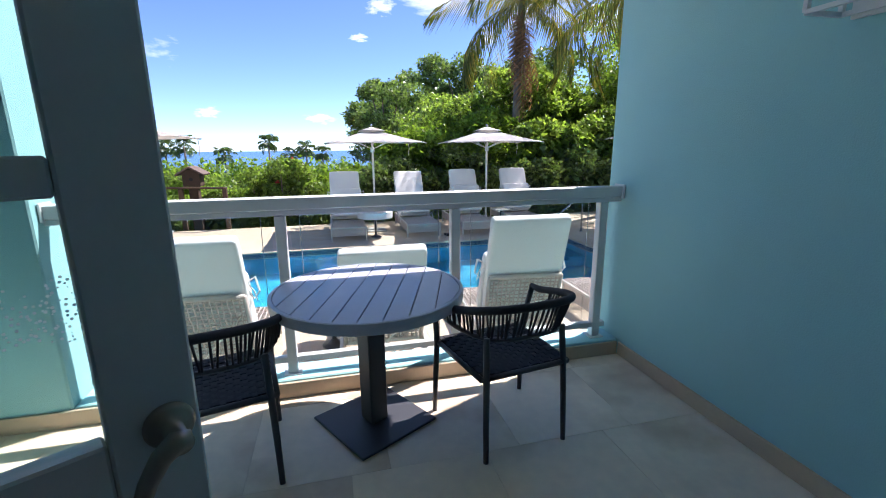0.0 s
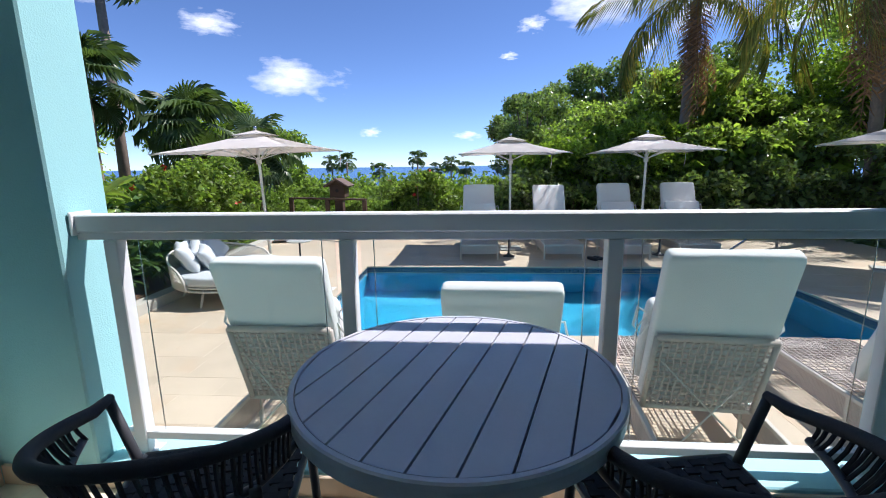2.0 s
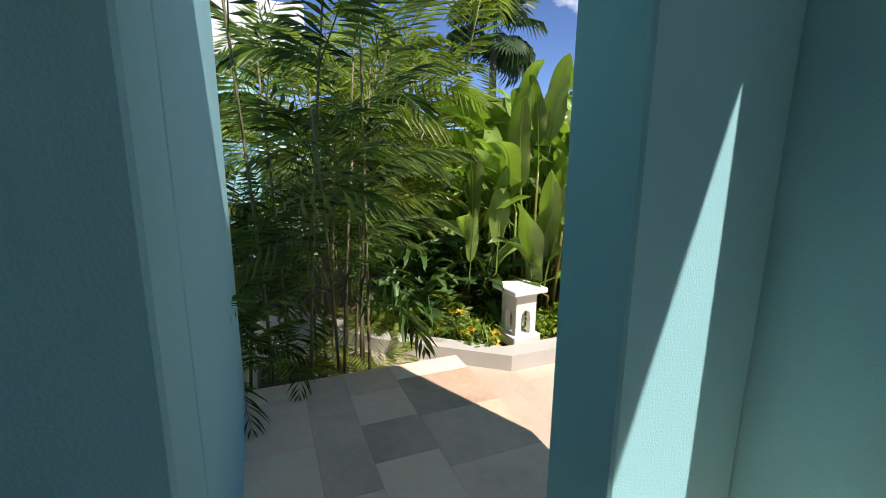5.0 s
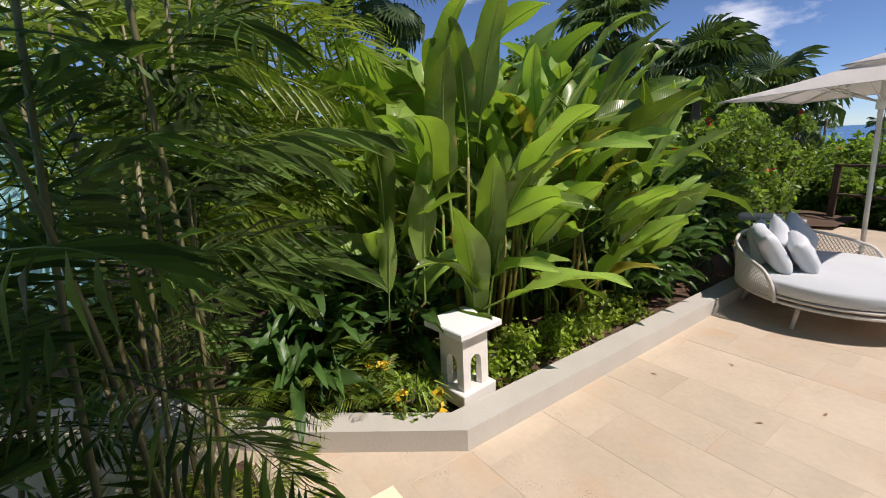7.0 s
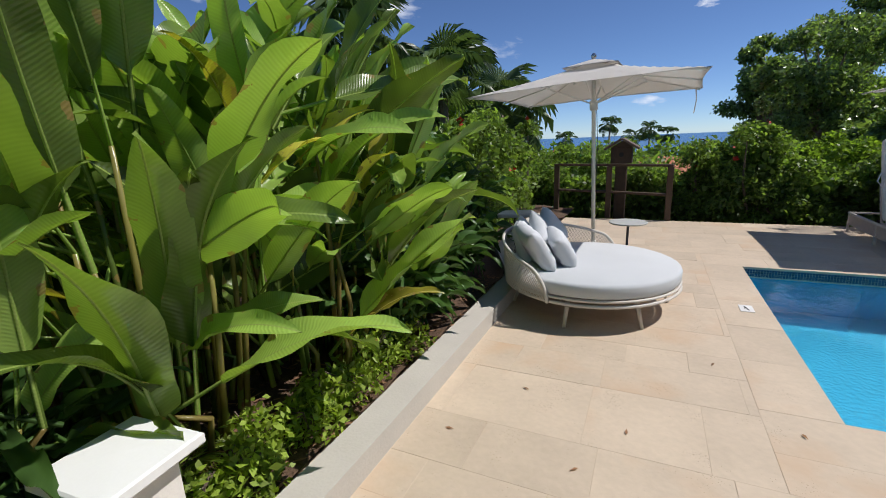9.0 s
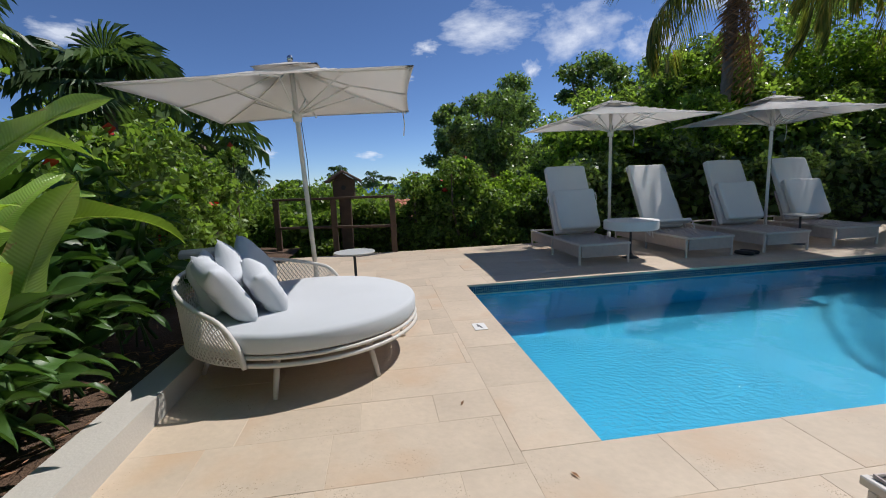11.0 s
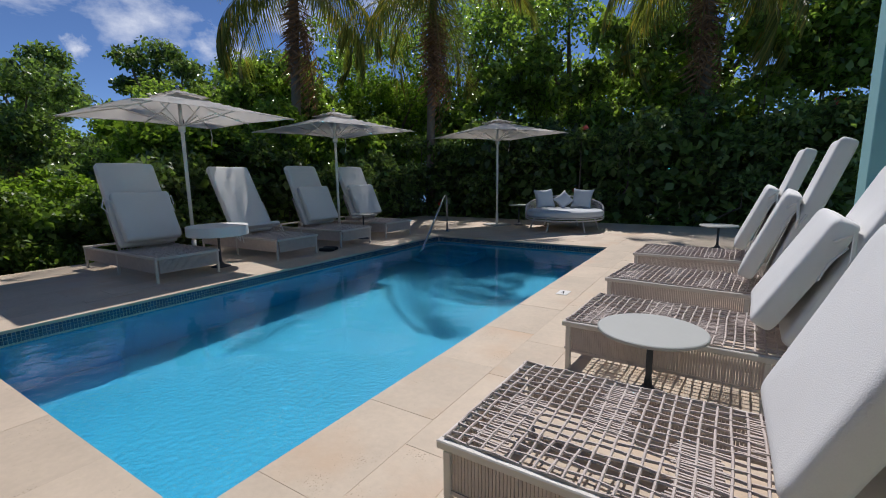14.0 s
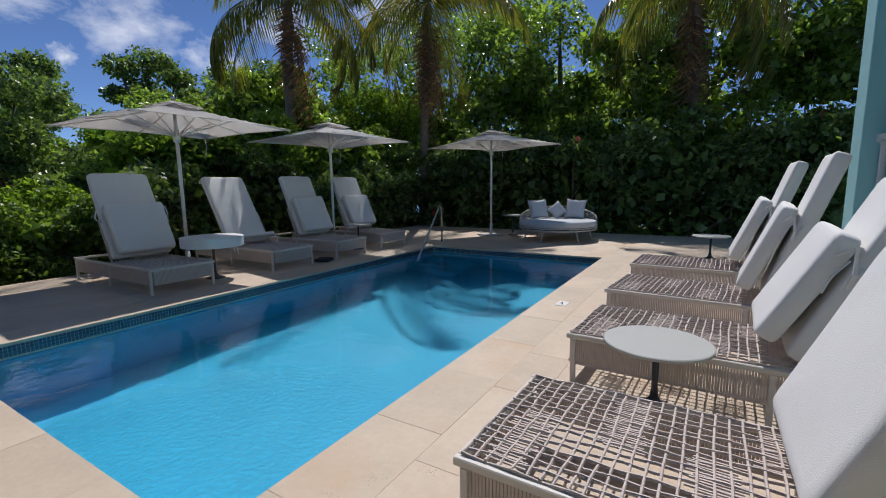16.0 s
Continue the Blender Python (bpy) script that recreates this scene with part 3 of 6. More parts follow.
build_railing(-1.364, 1.797, (-1.23, -0.30, 0.68, 1.67), "white metal railing with clear glass panels, terrace edge")
build_railing(2.102, 4.048, (2.2, 3.1, 3.95), "white metal railing of the next terrace")


# wall lantern
def build_sconce():
    s = thing("wall_lamp", "white metal box wall lantern on blue wall", "lamp", at=pose(WX, 1.17, 1.80))
    part("back_plate", boxed(-0.015, 0, -0.07, 0.07, 0.0, 0.34, bevel=0.003), RAIL, s)
    bm = bmesh.new()
    for x, y in ((-0.03, -0.09), (-0.03, 0.09), (-0.19, -0.09), (-0.19, 0.09)):
        box(bm, x - 0.008, x + 0.008, y - 0.008, y + 0.008, 0.02, 0.30)
    for z in (0.02, 0.30):
        for y in (-0.09, 0.09):
            box(bm, -0.19, -0.03, y - 0.008, y + 0.008, z - 0.008, z + 0.008)
        for x in (-0.03, -0.19):
            box(bm, x - 0.008, x + 0.008, -0.09, 0.09, z - 0.008, z + 0.008)
    part("cage", bm, RAIL, s)
    part("lamp_holder", lathe(bmesh.new(), [(0.03, 0.24), (0.034, 0.26), (0.034, 0.29), (0.02, 0.30)], 16, Matrix.Translation((-0.11, 0, 0))), CHROME, s, smooth=True)
    part("bulb", lathe(bmesh.new(), [(0.005, 0.13), (0.022, 0.145), (0.028, 0.17), (0.022, 0.20), (0.014, 0.24)], 16, Matrix.Translation((-0.11, 0, 0))), SIGNW, s, smooth=True)
    part("arm", boxed(-0.03, -0.014, -0.02, 0.02, 0.28, 0.32, bevel=0.002), RAIL, s)


build_sconce()


# bistro table with a slatted round top
def build_table():
    t = thing("bistro_table", "charcoal metal round slatted pedestal table", "table", at=pose(0.125, 2.01, 0))
    turn = Matrix.Rotation(radians(30), 4, "Z")
    part("base_plate", boxed(-0.226, 0.226, -0.226, 0.226, 0.0, 0.014, bevel=0.004, m=turn), CHARC, t)
    part("pedestal", boxed(-0.05, 0.05, -0.05, 0.05, 0.0145, 0.685, bevel=0.006, m=turn), CHARC, t)
    R, H0 = 0.455, 0.69
    rim = bmesh.new()
    lathe(rim, [(R, H0 - 0.022), (R + 0.004, H0 + 0.012), (R + 0.003, H0 + 0.026), (R - 0.002, H0 + 0.030), (R - 0.014, H0 + 0.030), (R - 0.014, H0 - 0.02)], 72)
    bmesh.ops.delete(rim, geom=[f for f in rim.faces if len(f.verts) > 4], context="FACES")
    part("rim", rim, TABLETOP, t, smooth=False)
    part("underside", lathe(bmesh.new(), [(R - 0.016, H0 - 0.004), (R - 0.016, H0 + 0.012)], 48), CHARC, t)
    n, w = 9, 2 * (R - 0.016) / 9
    sl = Matrix.Rotation(radians(73), 4, "Z")
    for i in range(n):
        a, b = -(R - 0.016) + i * w + 0.003, -(R - 0.016) + (i + 1) * w - 0.003
        bm = bmesh.new()
        ys = [a + (b - a) * k / 3 for k in range(4)]
        half = [math.sqrt(max((R - 0.017) ** 2 - y * y, 0.0001)) for y in ys]
        outline = [(h, y) for h, y in zip(half, ys)] + [(-h, y) for h, y in zip(half[::-1], ys[::-1])]
        top = [bm.verts.new(sl @ Vector((x, y, H0 + 0.029))) for x, y in outline]
        low = [bm.verts.new(sl @ Vector((x, y, H0 + 0.013))) for x, y in outline]
        bm.faces.new(top)
        for k in range(len(top)):
            bm.faces.new((low[k], low[(k + 1) % len(top)], top[(k + 1) % len(top)], top[k]))
        bmesh.ops.recalc_face_normals(bm, faces=bm.faces)
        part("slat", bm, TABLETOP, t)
    return t


build_table()


# armchair with a corded hoop back and woven cord seat; faces +y
def build_chair():
    c = thing("armchair", "charcoal metal armchair with dark rope back and woven seat", "chair", "chairs at the table")
    sw, sd, sh = 0.24, 0.24, 0.40
    legs = {"rl": (-0.21, -0.25), "rr": (0.21, -0.25), "fl": (-0.265, 0.222), "fr": (0.265, 0.222)}
    for key, (x, y) in legs.items():
        top = (x * 1.07, 0.158, 0.640) if key[0] == "f" else (x * 0.93, y * 0.86, 0.58)
        part("leg", tube(bmesh.new(), [(x, y, 0), (x * 0.985, y * 0.96, 0.2), (x * 0.96, y * 0.92, sh), top], [0.012, 0.014, 0.015, 0.014], 10), CHARC, c, smooth=True)
    bm = bmesh.new()
    for s in (-1, 1):
        tube(bm, [(s * 0.225, -0.23, sh), (s * 0.25, 0.235, sh)], 0.013, 8)
    tube(bm, [(-0.225, -0.23, sh), (0.225, -0.23, sh)], 0.013, 8)
    tube(bm, [(-0.25, 0.235, sh), (0.25, 0.235, sh)], 0.013, 8)
    part("seat_frame", bm, CHARC, c, smooth=True)
    # seat: cords woven over and under
    bm = bmesh.new()
    n = 15
    for i in range(n):
        for k in range(n):
            u, v = (i + 0.5) / n, (k + 0.5) / n
            over = (i + k) % 2
            y = -0.222 + 0.446 * v
            x = (-1 + 2 * u) * (0.215 + 0.026 * v)
            zz = sh + 0.004 - 0.018 * math.sin(math.pi * u) * math.sin(math.pi * v)
            lx, ly = (0.0195, 0.0105) if over else (0.0115, 0.0185)
            m = pose(x, y, zz + (0.008 if over else 0.005), 6 if over else -4, 0, 0)
            box(bm, -lx, lx, -ly, ly, -0.005, 0.005, m=m)
    part("seat", bm, CORD, c, "woven dark rope seat")["kind"] = "stuff"

    # hoop: runs from one arm end round the back to the other
    def hoop(t):
        a = math.pi * t
        x, y = -math.copysign(abs(math.cos(a)) ** 0.80, math.cos(a)), math.sin(a) ** 0.86
        return Vector((x * (0.292 + 0.03 * math.sin(a)), 0.10 - 0.43 * y, 0.640 + 0.100 * y))
    N = 40
    pts = [hoop(i / N) for i in range(N + 1)]
    pts = [Vector((-0.284, 0.168, 0.645))] + pts + [Vector((0.284, 0.168, 0.645))]
    part("arm_hoop", tube(bmesh.new(), pts, [0.013] + [0.018] * (len(pts) - 2) + [0.013], 10), CORD, c, "rope-wrapped arm and back hoop", True)
    # lower hoop that the cords run to
    low = []
    for p in pts[3:-3]:
        f = min(1, max(0, (0.10 - p.y) / 0.36))
        low.append(Vector((p.x * (1 - 0.13 * f), p.y + 0.055 * f, p.z - 0.03 - 0.125 * f)))
    part("lower_hoop", tube(bmesh.new(), low, 0.011, 8), CHARC, c, smooth=True)
    k = 54
    inner = pts[3:-3]
    for i in range(k):
        f = i / (k - 1) * (len(inner) - 1)
        a, b = inner[int(f)], inner[min(int(f) + 1, len(inner) - 1)]
        p = a.lerp(b, f - int(f))
        a2, b2 = low[int(f)], low[min(int(f) + 1, len(low) - 1)]
        q = a2.lerp(b2, f - int(f))
        q = q + Vector((random.uniform(-0.012, 0.012), random.uniform(-0.006, 0.006), 0))
        part("cord", tube(bmesh.new(), [p, p.lerp(q, 0.5) + Vector((0, -0.004, 0)), q], 0.0052, 5), CORD, c)
    return c


chair = build_chair()
chair.matrix_world = pose(0.742, 1.835, 0, 0, 0, 9)
copy_thing(chair, pose(-0.560, 1.850, 0, 0, 0, 14))

# ---------------------------------------------------------------- pool deck and pool
PX0, PX1, PY0, PY1 = -1.81, 4.835, 5.435, 8.672
KX = -4.05
WATERZ = DECK - 0.085
bm = bmesh.new()
box(bm, KX - 0.9, PX0 - 0.001, 2.0, 11.6, DECK - 0.25, DECK - 0.0022)
box(bm, PX1 + 0.001, 8.6, 2.6, 11.6, DECK - 0.25, DECK - 0.0022)
box(bm, PX0, PX1, 2.6, PY0 - 0.001, DECK - 0.25, DECK - 0.0022)
box(bm, PX0, PX1, PY1 + 0.001, 11.6, DECK - 0.25, DECK - 0.0022)
box(bm, KX - 3.5, PX0 - 0.2, -0.5, 1.999, DECK - 0.25, DECK - 0.0022)
pavement = structure(finish("pavement", bm, GROUT), "travertine pool deck", "paving")
# the basin: walls, floor, entry steps in the far corner
bm = bmesh.new()
DEEP = DECK - 1.35
box(bm, PX0 - 0.2, PX0, PY0 - 0.2, PY1 + 0.2, DEEP, DECK - 0.26)
box(bm, PX1, PX1 + 0.2, PY0 - 0.2, PY1 + 0.2, DEEP, DECK - 0.26)
box(bm, PX0, PX1, PY0 - 0.2, PY0, DEEP, DECK - 0.26)
box(bm, PX0, PX1, PY1, PY1 + 0.2, DEEP, DECK - 0.26)
box(bm, PX0 - 0.2, PX1 + 0.2, PY0 - 0.2, PY1 + 0.2, DEEP - 0.2, DEEP)
for i in range(3):
    box(bm, PX1 - 0.95 + 0.3 * i, PX1 - 0.001, PY1 - 1.05, PY1 - 0.001, DEEP + 0.22 * i + 0.001, DEEP + 0.22 * (i + 1))
structure(finish("pool_basin", bm, POOLTILE), "bright blue plastered pool basin with entry steps", "pool")
me_w = bmesh.new()
bmesh.ops.create_grid(me_w, x_segments=2, y_segments=2, size=0.5, matrix=Matrix.Diagonal((PX1 - PX0 + 0.004, PY1 - PY0 + 0.004, 1, 1)))
pool_water = structure(finish("water", me_w, WATER), "clear blue pool water with light ripples", "water")
pool_water.location = ((PX0 + PX1) / 2, (PY0 + PY1) / 2, WATERZ)
pool_water.visible_shadow = False
# waterline band of small dark tiles
V = []
def band_tile(o, u, nrm, s=0.024, h=0.024):
    o, u, nrm = Vector(o), Vector(u), Vector(nrm) * 0.003
    z = Vector((0, 0, 1))
    return [o + nrm, o + u * s + nrm, o + u * s + z * h + nrm, o + z * h + nrm]
for side, (o, u, nrm, ln) in enumerate((((PX0, PY1, 0), (1, 0, 0), (0, -1, 0), PX1 - PX0), ((PX0, PY0, 0), (1, 0, 0), (0, 1, 0), PX1 - PX0),
                                        ((PX0, PY0, 0), (0, 1, 0), (1, 0, 0), PY1 - PY0), ((PX1, PY0, 0), (0, 1, 0), (-1, 0, 0), PY1 - PY0))):
    for r in range(6):
        for i in range(int(ln / 0.027)):
            base = Vector(o) + Vector(u) * (i * 0.027) + Vector((0, 0, DECK - 0.024 - 0.0265 * (r + 1)))
            V.append(band_tile(base, u, nrm))
band = quads("waterline_tiles", np.array([[tuple(p) for p in q] for q in V]), BAND)
tagged(band, "small dark blue mosaic tiles along the waterline", "tiles", kind="stuff")

# landing and its steps down to the deck
structure(finish("landing", boxed(-3.62, LX - 0.201, 0.2, 2.28, -0.7, LAND - 0.003), GROUT), "travertine landing beside the terrace", "landing")
for i in range(2):
    structure(finish("step", boxed(-3.62, -2.06, 2.281 + 0.30 * i, 2.58 + 0.30 * i, -0.7, LAND - 0.15 * (i + 1), bevel=0.006), TRAV), "travertine step down to the pool deck", "step")

# kerb round the planting bed
KERBH = 0.14
kerb_line = [Vector((-6.6, 0.55)), Vector((-4.80, 2.05)), Vector((-4.05, 3.00)), Vector((-4.06, 7.2)), Vector((-4.6, 8.4)), Vector((-4.75, 11.2))]
bm = bmesh.new()
inner = []
for i, p in enumerate(kerb_line):
    d = (kerb_line[min(i + 1, len(kerb_line) - 1)] - kerb_line[max(i - 1, 0)]).normalized()
    inner.append(p + Vector((-d.y, d.x)) * 0.20)
for (a, b), (c, d) in zip(zip(kerb_line, kerb_line[1:]), zip(inner, inner[1:])):
    vs = [bm.verts.new((q.x, q.y, z)) for z in (DECK - 0.2, DECK + KERBH) for q in (a, b, d, c)]
    for f in ((0, 1, 5, 4), (1, 2, 6, 5), (2, 3, 7, 6), (3, 0, 4, 7), (4, 5, 6, 7)):
        bm.faces.new([vs[k] for k in f])
bmesh.ops.remove_doubles(bm, verts=bm.verts, dist=0.0005)
bmesh.ops.recalc_face_normals(bm, faces=bm.faces)
structure(finish("kerb", bm, KERB), "grey rendered kerb of the planting bed", "kerb")
bm = bmesh.new()
grid = bmesh.ops.create_grid(bm, x_segments=40, y_segments=60, size=0.5, matrix=Matrix.Translation((-7.6, 6.2, DECK + KERBH - 0.09)) @ Matrix.Diagonal((6.5, 12.5, 1, 1)))
for v in list(bm.verts):
    # keep the soil inside the kerb
    lim = -4.2
    for a, b in zip(inner, inner[1:]):
        if min(a.y, b.y) <= v.co.y <= max(a.y, b.y):
            f = (v.co.y - a.y) / (b.y - a.y)
            lim = a.x + (b.x - a.x) * f
    if v.co.y < inner[0].y:
        lim = inner[0].x
    if v.co.x > lim - 0.0:
        v.co.x = lim
    v.co.z += 0.05 * noise.noise(v.co * 2.5) + 0.10 * max(0, min(1, (lim - 0.5 - v.co.x)))
soil = structure(finish("soil", bm, SOIL, smooth=True), "brown soil with leaf litter in the planting bed", "soil")
structure(finish("soil", boxed(-4.75, -3.64, 1.02, 1.95, DECK - 0.1, DECK + 0.07, bevel=0.03), SOIL), "raised soil under the cane palms", "soil")


# stone garden lantern
def build_lantern():
    L = thing("garden_lantern", "carved pale limestone lantern with arched openings on the kerb", "lantern", at=pose(-4.435, 3.29, DECK + KERBH - 0.06, 0, 0, 5))
    h = 0.50
    part("plinth", boxed(-0.15, 0.15, -0.15, 0.15, 0, 0.10, bevel=0.006), STONE_W, L)
    bm = bmesh.new()
    a, lo, spring, top = 0.112, 0.10, 0.27, h - 0.012
    for s in range(4):
        m = Matrix.Rotation(math.pi / 2 * s, 4, "Z")
        w = 0.05
        outer = [(-a, lo), (-w, lo), (-w, spring)] + [(-w * math.cos(math.pi * k / 8), spring + w * 1.25 * math.sin(math.pi * k / 8)) for k in range(1, 8)] + [(w, spring), (w, lo), (a, lo), (a, top), (-a, top)]
        f = [bm.verts.new(m @ Vector((x, -a, z))) for x, z in outer]
        g = [bm.verts.new(m @ Vector((x * 0.72, -a + 0.035, z))) for x, z in outer]
        bm.faces.new(f), bm.faces.new(g[::-1])
        for k in range(1, len(outer) - 4):
            bm.faces.new((f[k], g[k], g[k + 1], f[k + 1]))
    bmesh.ops.remove_doubles(bm, verts=bm.verts, dist=0.0005)
    bmesh.ops.triangulate(bm, faces=bm.faces)
    bmesh.ops.recalc_face_normals(bm, faces=bm.faces)
    part("body", bm, STONE_W, L)
    bm = bmesh.new()
    lathe(bm, [(0.140 * 1.414, h - 0.012), (0.176 * 1.414, h - 0.002), (0.180 * 1.414, h + 0.004), (0.180 * 1.414, h + 0.036), (0.172 * 1.414, h + 0.044), (0.02, h + 0.050)], 4, Matrix.Rotation(math.pi / 4, 4, "Z"))
    part("cap", bm, WHITE_WALL, L, "white flat slab cap")


build_lantern()


# woven sun lounger: origin at its foot on the deck, lies along -y
def build_lounger(angle, fold, tall=1.20, back=0.97, flat=4, bl=0.56, lean=0.0, name="sun_lounger", label="taupe woven sun lounger with folded off-white cushion", simple=False):
    g = thing(name, label, "lounger", "sun loungers")
    W, Ln, H = 0.72, 1.98, 0.30
    hinge = -back
    for y in (-0.04, -1.0, -Ln + 0.04):
        for s in (-1, 1):
            part("leg", boxed(s * (W / 2) - 0.014, s * (W / 2) + 0.014, y - 0.014, y + 0.014, 0, H - 0.03, bevel=0.003), FRAMEW, g)
    bm = bmesh.new()
    for s in (-1, 1):
        box(bm, s * W / 2 - 0.015, s * W / 2 + 0.015, -Ln, 0, H - 0.03, H, 0.004)
    for y in (-0.015, hinge, -Ln + 0.015):
        box(bm, -W / 2 + 0.016, W / 2 - 0.016, y - 0.014, y + 0.014, H - 0.03, H - 0.002, 0.004)
    part("frame", bm, FRAMEW, g)

    def weave(bm, x0, x1, y0, y1, m, step=0.043, r=0.0058):
        """Cords crossing over and under, each a little out of line."""
        nx, ny = int((x1 - x0) / step), int((y1 - y0) / step)
        for i in range(nx + 1):
            x, ph, am = x0 + (x1 - x0) * i / nx, random.uniform(0, 6.28), random.uniform(0.001, 0.006)
            k = max(4, ny // 2)
            tube(bm, [m @ Vector((x + am * math.sin(ph + 9 * j / k), y0 + (y1 - y0) * j / k, 0.003 + 0.0035 * (-1) ** (j + i))) for j in range(k + 1)], r, 5)
        for i in range(ny + 1):
            y, ph, am = y0 + (y1 - y0) * i / ny, random.uniform(0, 6.28), random.uniform(0.001, 0.006)
            k = max(4, nx // 2)
            tube(bm, [m @ Vector((x0 + (x1 - x0) * j / k, y + am * math.sin(ph + 7 * j / k), 0.004 + 0.0035 * (-1) ** (j + i + 1))) for j in range(k + 1)], r * 0.9, 5)
    bm = bmesh.new()
    weave(bm, -W / 2 + 0.01, W / 2 - 0.01, hinge, -0.02, Matrix.Translation((0, 0, H + 0.001)))
    # denser patches of extra strands
    for px0, px1, py in ((-0.32, 0.06, -0.16), (-0.05, 0.32, -0.46), (-0.30, 0.05, -0.74), (0.05, 0.33, -0.92)):
        for k in range(int((px1 - px0) / 0.016)):
            x = px0 + 0.016 * k + random.uniform(-0.003, 0.003)
            tube(bm, [(x, py - 0.07 + random.uniform(-0.02, 0.02), H + 0.002), (x + random.uniform(-0.004, 0.004), py + 0.07 + random.uniform(-0.02, 0.02), H + 0.004)], 0.0042, 4)
    part("woven_seat", bm, WOVEN, g, "open woven taupe cord seat")["kind"] = "stuff"
    # aprons of upright cords
    for s in (-1, 1):
        bm = bmesh.new()
        box(bm, s * W / 2 - 0.009, s * W / 2 + 0.009, -Ln + 0.05, -0.05, 0.115, 0.13)
        for k in range(150):
            y = -0.06 - (Ln - 0.12) * k / 149
            box(bm, s * W / 2 - 0.004, s * W / 2 + 0.004, y - 0.0052, y + 0.0052, 0.13, H - 0.03)
        part("woven_side", bm, WOVEN, g)["kind"] = "stuff"
    bm = bmesh.new()
    box(bm, -W / 2 + 0.02, W / 2 - 0.02, -0.024, -0.006, 0.115, 0.13)
    for k in range(52):
        x = -W / 2 + 0.03 + (W - 0.06) * k / 51
        box(bm, x - 0.0052, x + 0.0052, -0.019, -0.011, 0.13, H - 0.03)
    part("woven_front", bm, WOVEN, g)["kind"] = "stuff"
    # backrest leans on a strut
    B = Matrix.Translation((0, hinge, H)) @ Matrix.Rotation(-radians(angle), 4, "X") @ Matrix.Rotation(math.pi, 4, "Z")
    bm = bmesh.new()
    for s in (-1, 1):
        tube(bm, [B @ Vector((s * (W / 2 - 0.035), 0, -0.02)), B @ Vector((s * (W / 2 - 0.035), bl, -0.02))], 0.018, 8)
    tube(bm, [B @ Vector((-W / 2 + 0.035, bl, -0.02)), B @ Vector((W / 2 - 0.035, bl, -0.02))], 0.021, 8)
    part("backrest_frame", bm, WOVEN, g, smooth=True)
    bm = bmesh.new()
    weave(bm, -W / 2 + 0.04, W / 2 - 0.04, 0.01, bl, B @ Matrix.Translation((0, 0, -0.02)), 0.038, 0.0072)
    part("backrest", bm, WOVEN, g, "woven taupe backrest")["kind"] = "stuff"
    for s in (-1, 1):
        q = B @ Vector((s * 0.28, bl * 0.7, -0.025))
        part("strut", tube(bmesh.new(), [q, (s * 0.28, q.y - 0.16, 0.10)], 0.006, 8), FRAMEW, g, smooth=True)
    # the folded cushion: long half against the back, short half in front of it
    T = 0.105
    C = B @ Matrix.Translation((lean, tall / 2 + 0.02, T / 2 + 0.006))
    cu = part("cushion", puff(bmesh.new(), 0.68, tall, T, C, 0.08, 64, 12, 0.03, seed=angle), CUSH, g, "thick off-white seat cushion stood up", True)
    F = B @ Matrix.Translation((lean * 0.4 + 0.01, fold / 2 * math.cos(radians(flat)) + 0.035, T * 1.5 + 0.02 + fold / 2 * math.sin(radians(flat)))) @ Matrix.Rotation(-radians(flat), 4, "X")
    cf = part("cushion_fold", puff(bmesh.new(), 0.67, fold, T * 1.02, F, 0.12, 64, 12, 0.06, seed=angle + 5), CUSH, g, "folded end of the cushion", True)
    for s in (-1, 1):
        bm = bmesh.new()
        e = [F @ Vector((s * 0.335, fold / 2 - 0.10, 0.0)), F @ Vector((s * 0.395, fold / 2 - 0.04, -0.03)), F @ Vector((s * 0.42, fold / 2 - 0.14, -0.08)), F @ Vector((s * 0.375, fold / 2 - 0.20, -0.10)), F @ Vector((s * 0.345, fold / 2 - 0.10, -0.11))]
        tube(bm, e, 0.009, 6)
        tube(bm, [F @ Vector((s * 0.345, fold / 2 - 0.10, -0.05)), F @ Vector((s * 0.37, fold / 2 - 0.19, -0.03)), F @ Vector((s * 0.38, fold / 2 - 0.27, -0.04))], 0.006, 6)
        part("tie", bm, CUSH, cf)
    return g


lounger_a = build_lounger(71, 0.66, tall=1.04, back=1.13, flat=4, bl=0.60)
lounger_a.matrix_world = pose(-1.00, 4.67, DECK, 0, 0, -1)
lounger_b = build_lounger(65, 0.60, tall=0.93, back=1.12, flat=3)
lounger_b.matrix_world = pose(0.40, 4.67, DECK, 0, 0, -3)
lounger_c = build_lounger(72, 0.66, tall=1.08, back=1.16, flat=4)
lounger_c.matrix_world = pose(1.69, 4.69, DECK, 0, 0, -5)
copy_thing(lounger_c, pose(3.07, 4.71, DECK, 0, 0, -2))
far_a = build_lounger(66, 0.66, tall=1.14, flat=2)
far_a.matrix_world = pose(0.267, 9.25, DECK, 0, 0, 180)
far_b = build_lounger(60, 0.05, tall=1.16, lean=-0.10, label="taupe woven sun lounger with slumped off-white cushion")
far_b.matrix_world = pose(1.88, 9.25, DECK, 0, 0, 180)
copy_thing(far_a, pose(3.13, 9.24, DECK, 0, 0, 180))
copy_thing(far_a, pose(4.42, 9.32, DECK, 0, 0, 177))


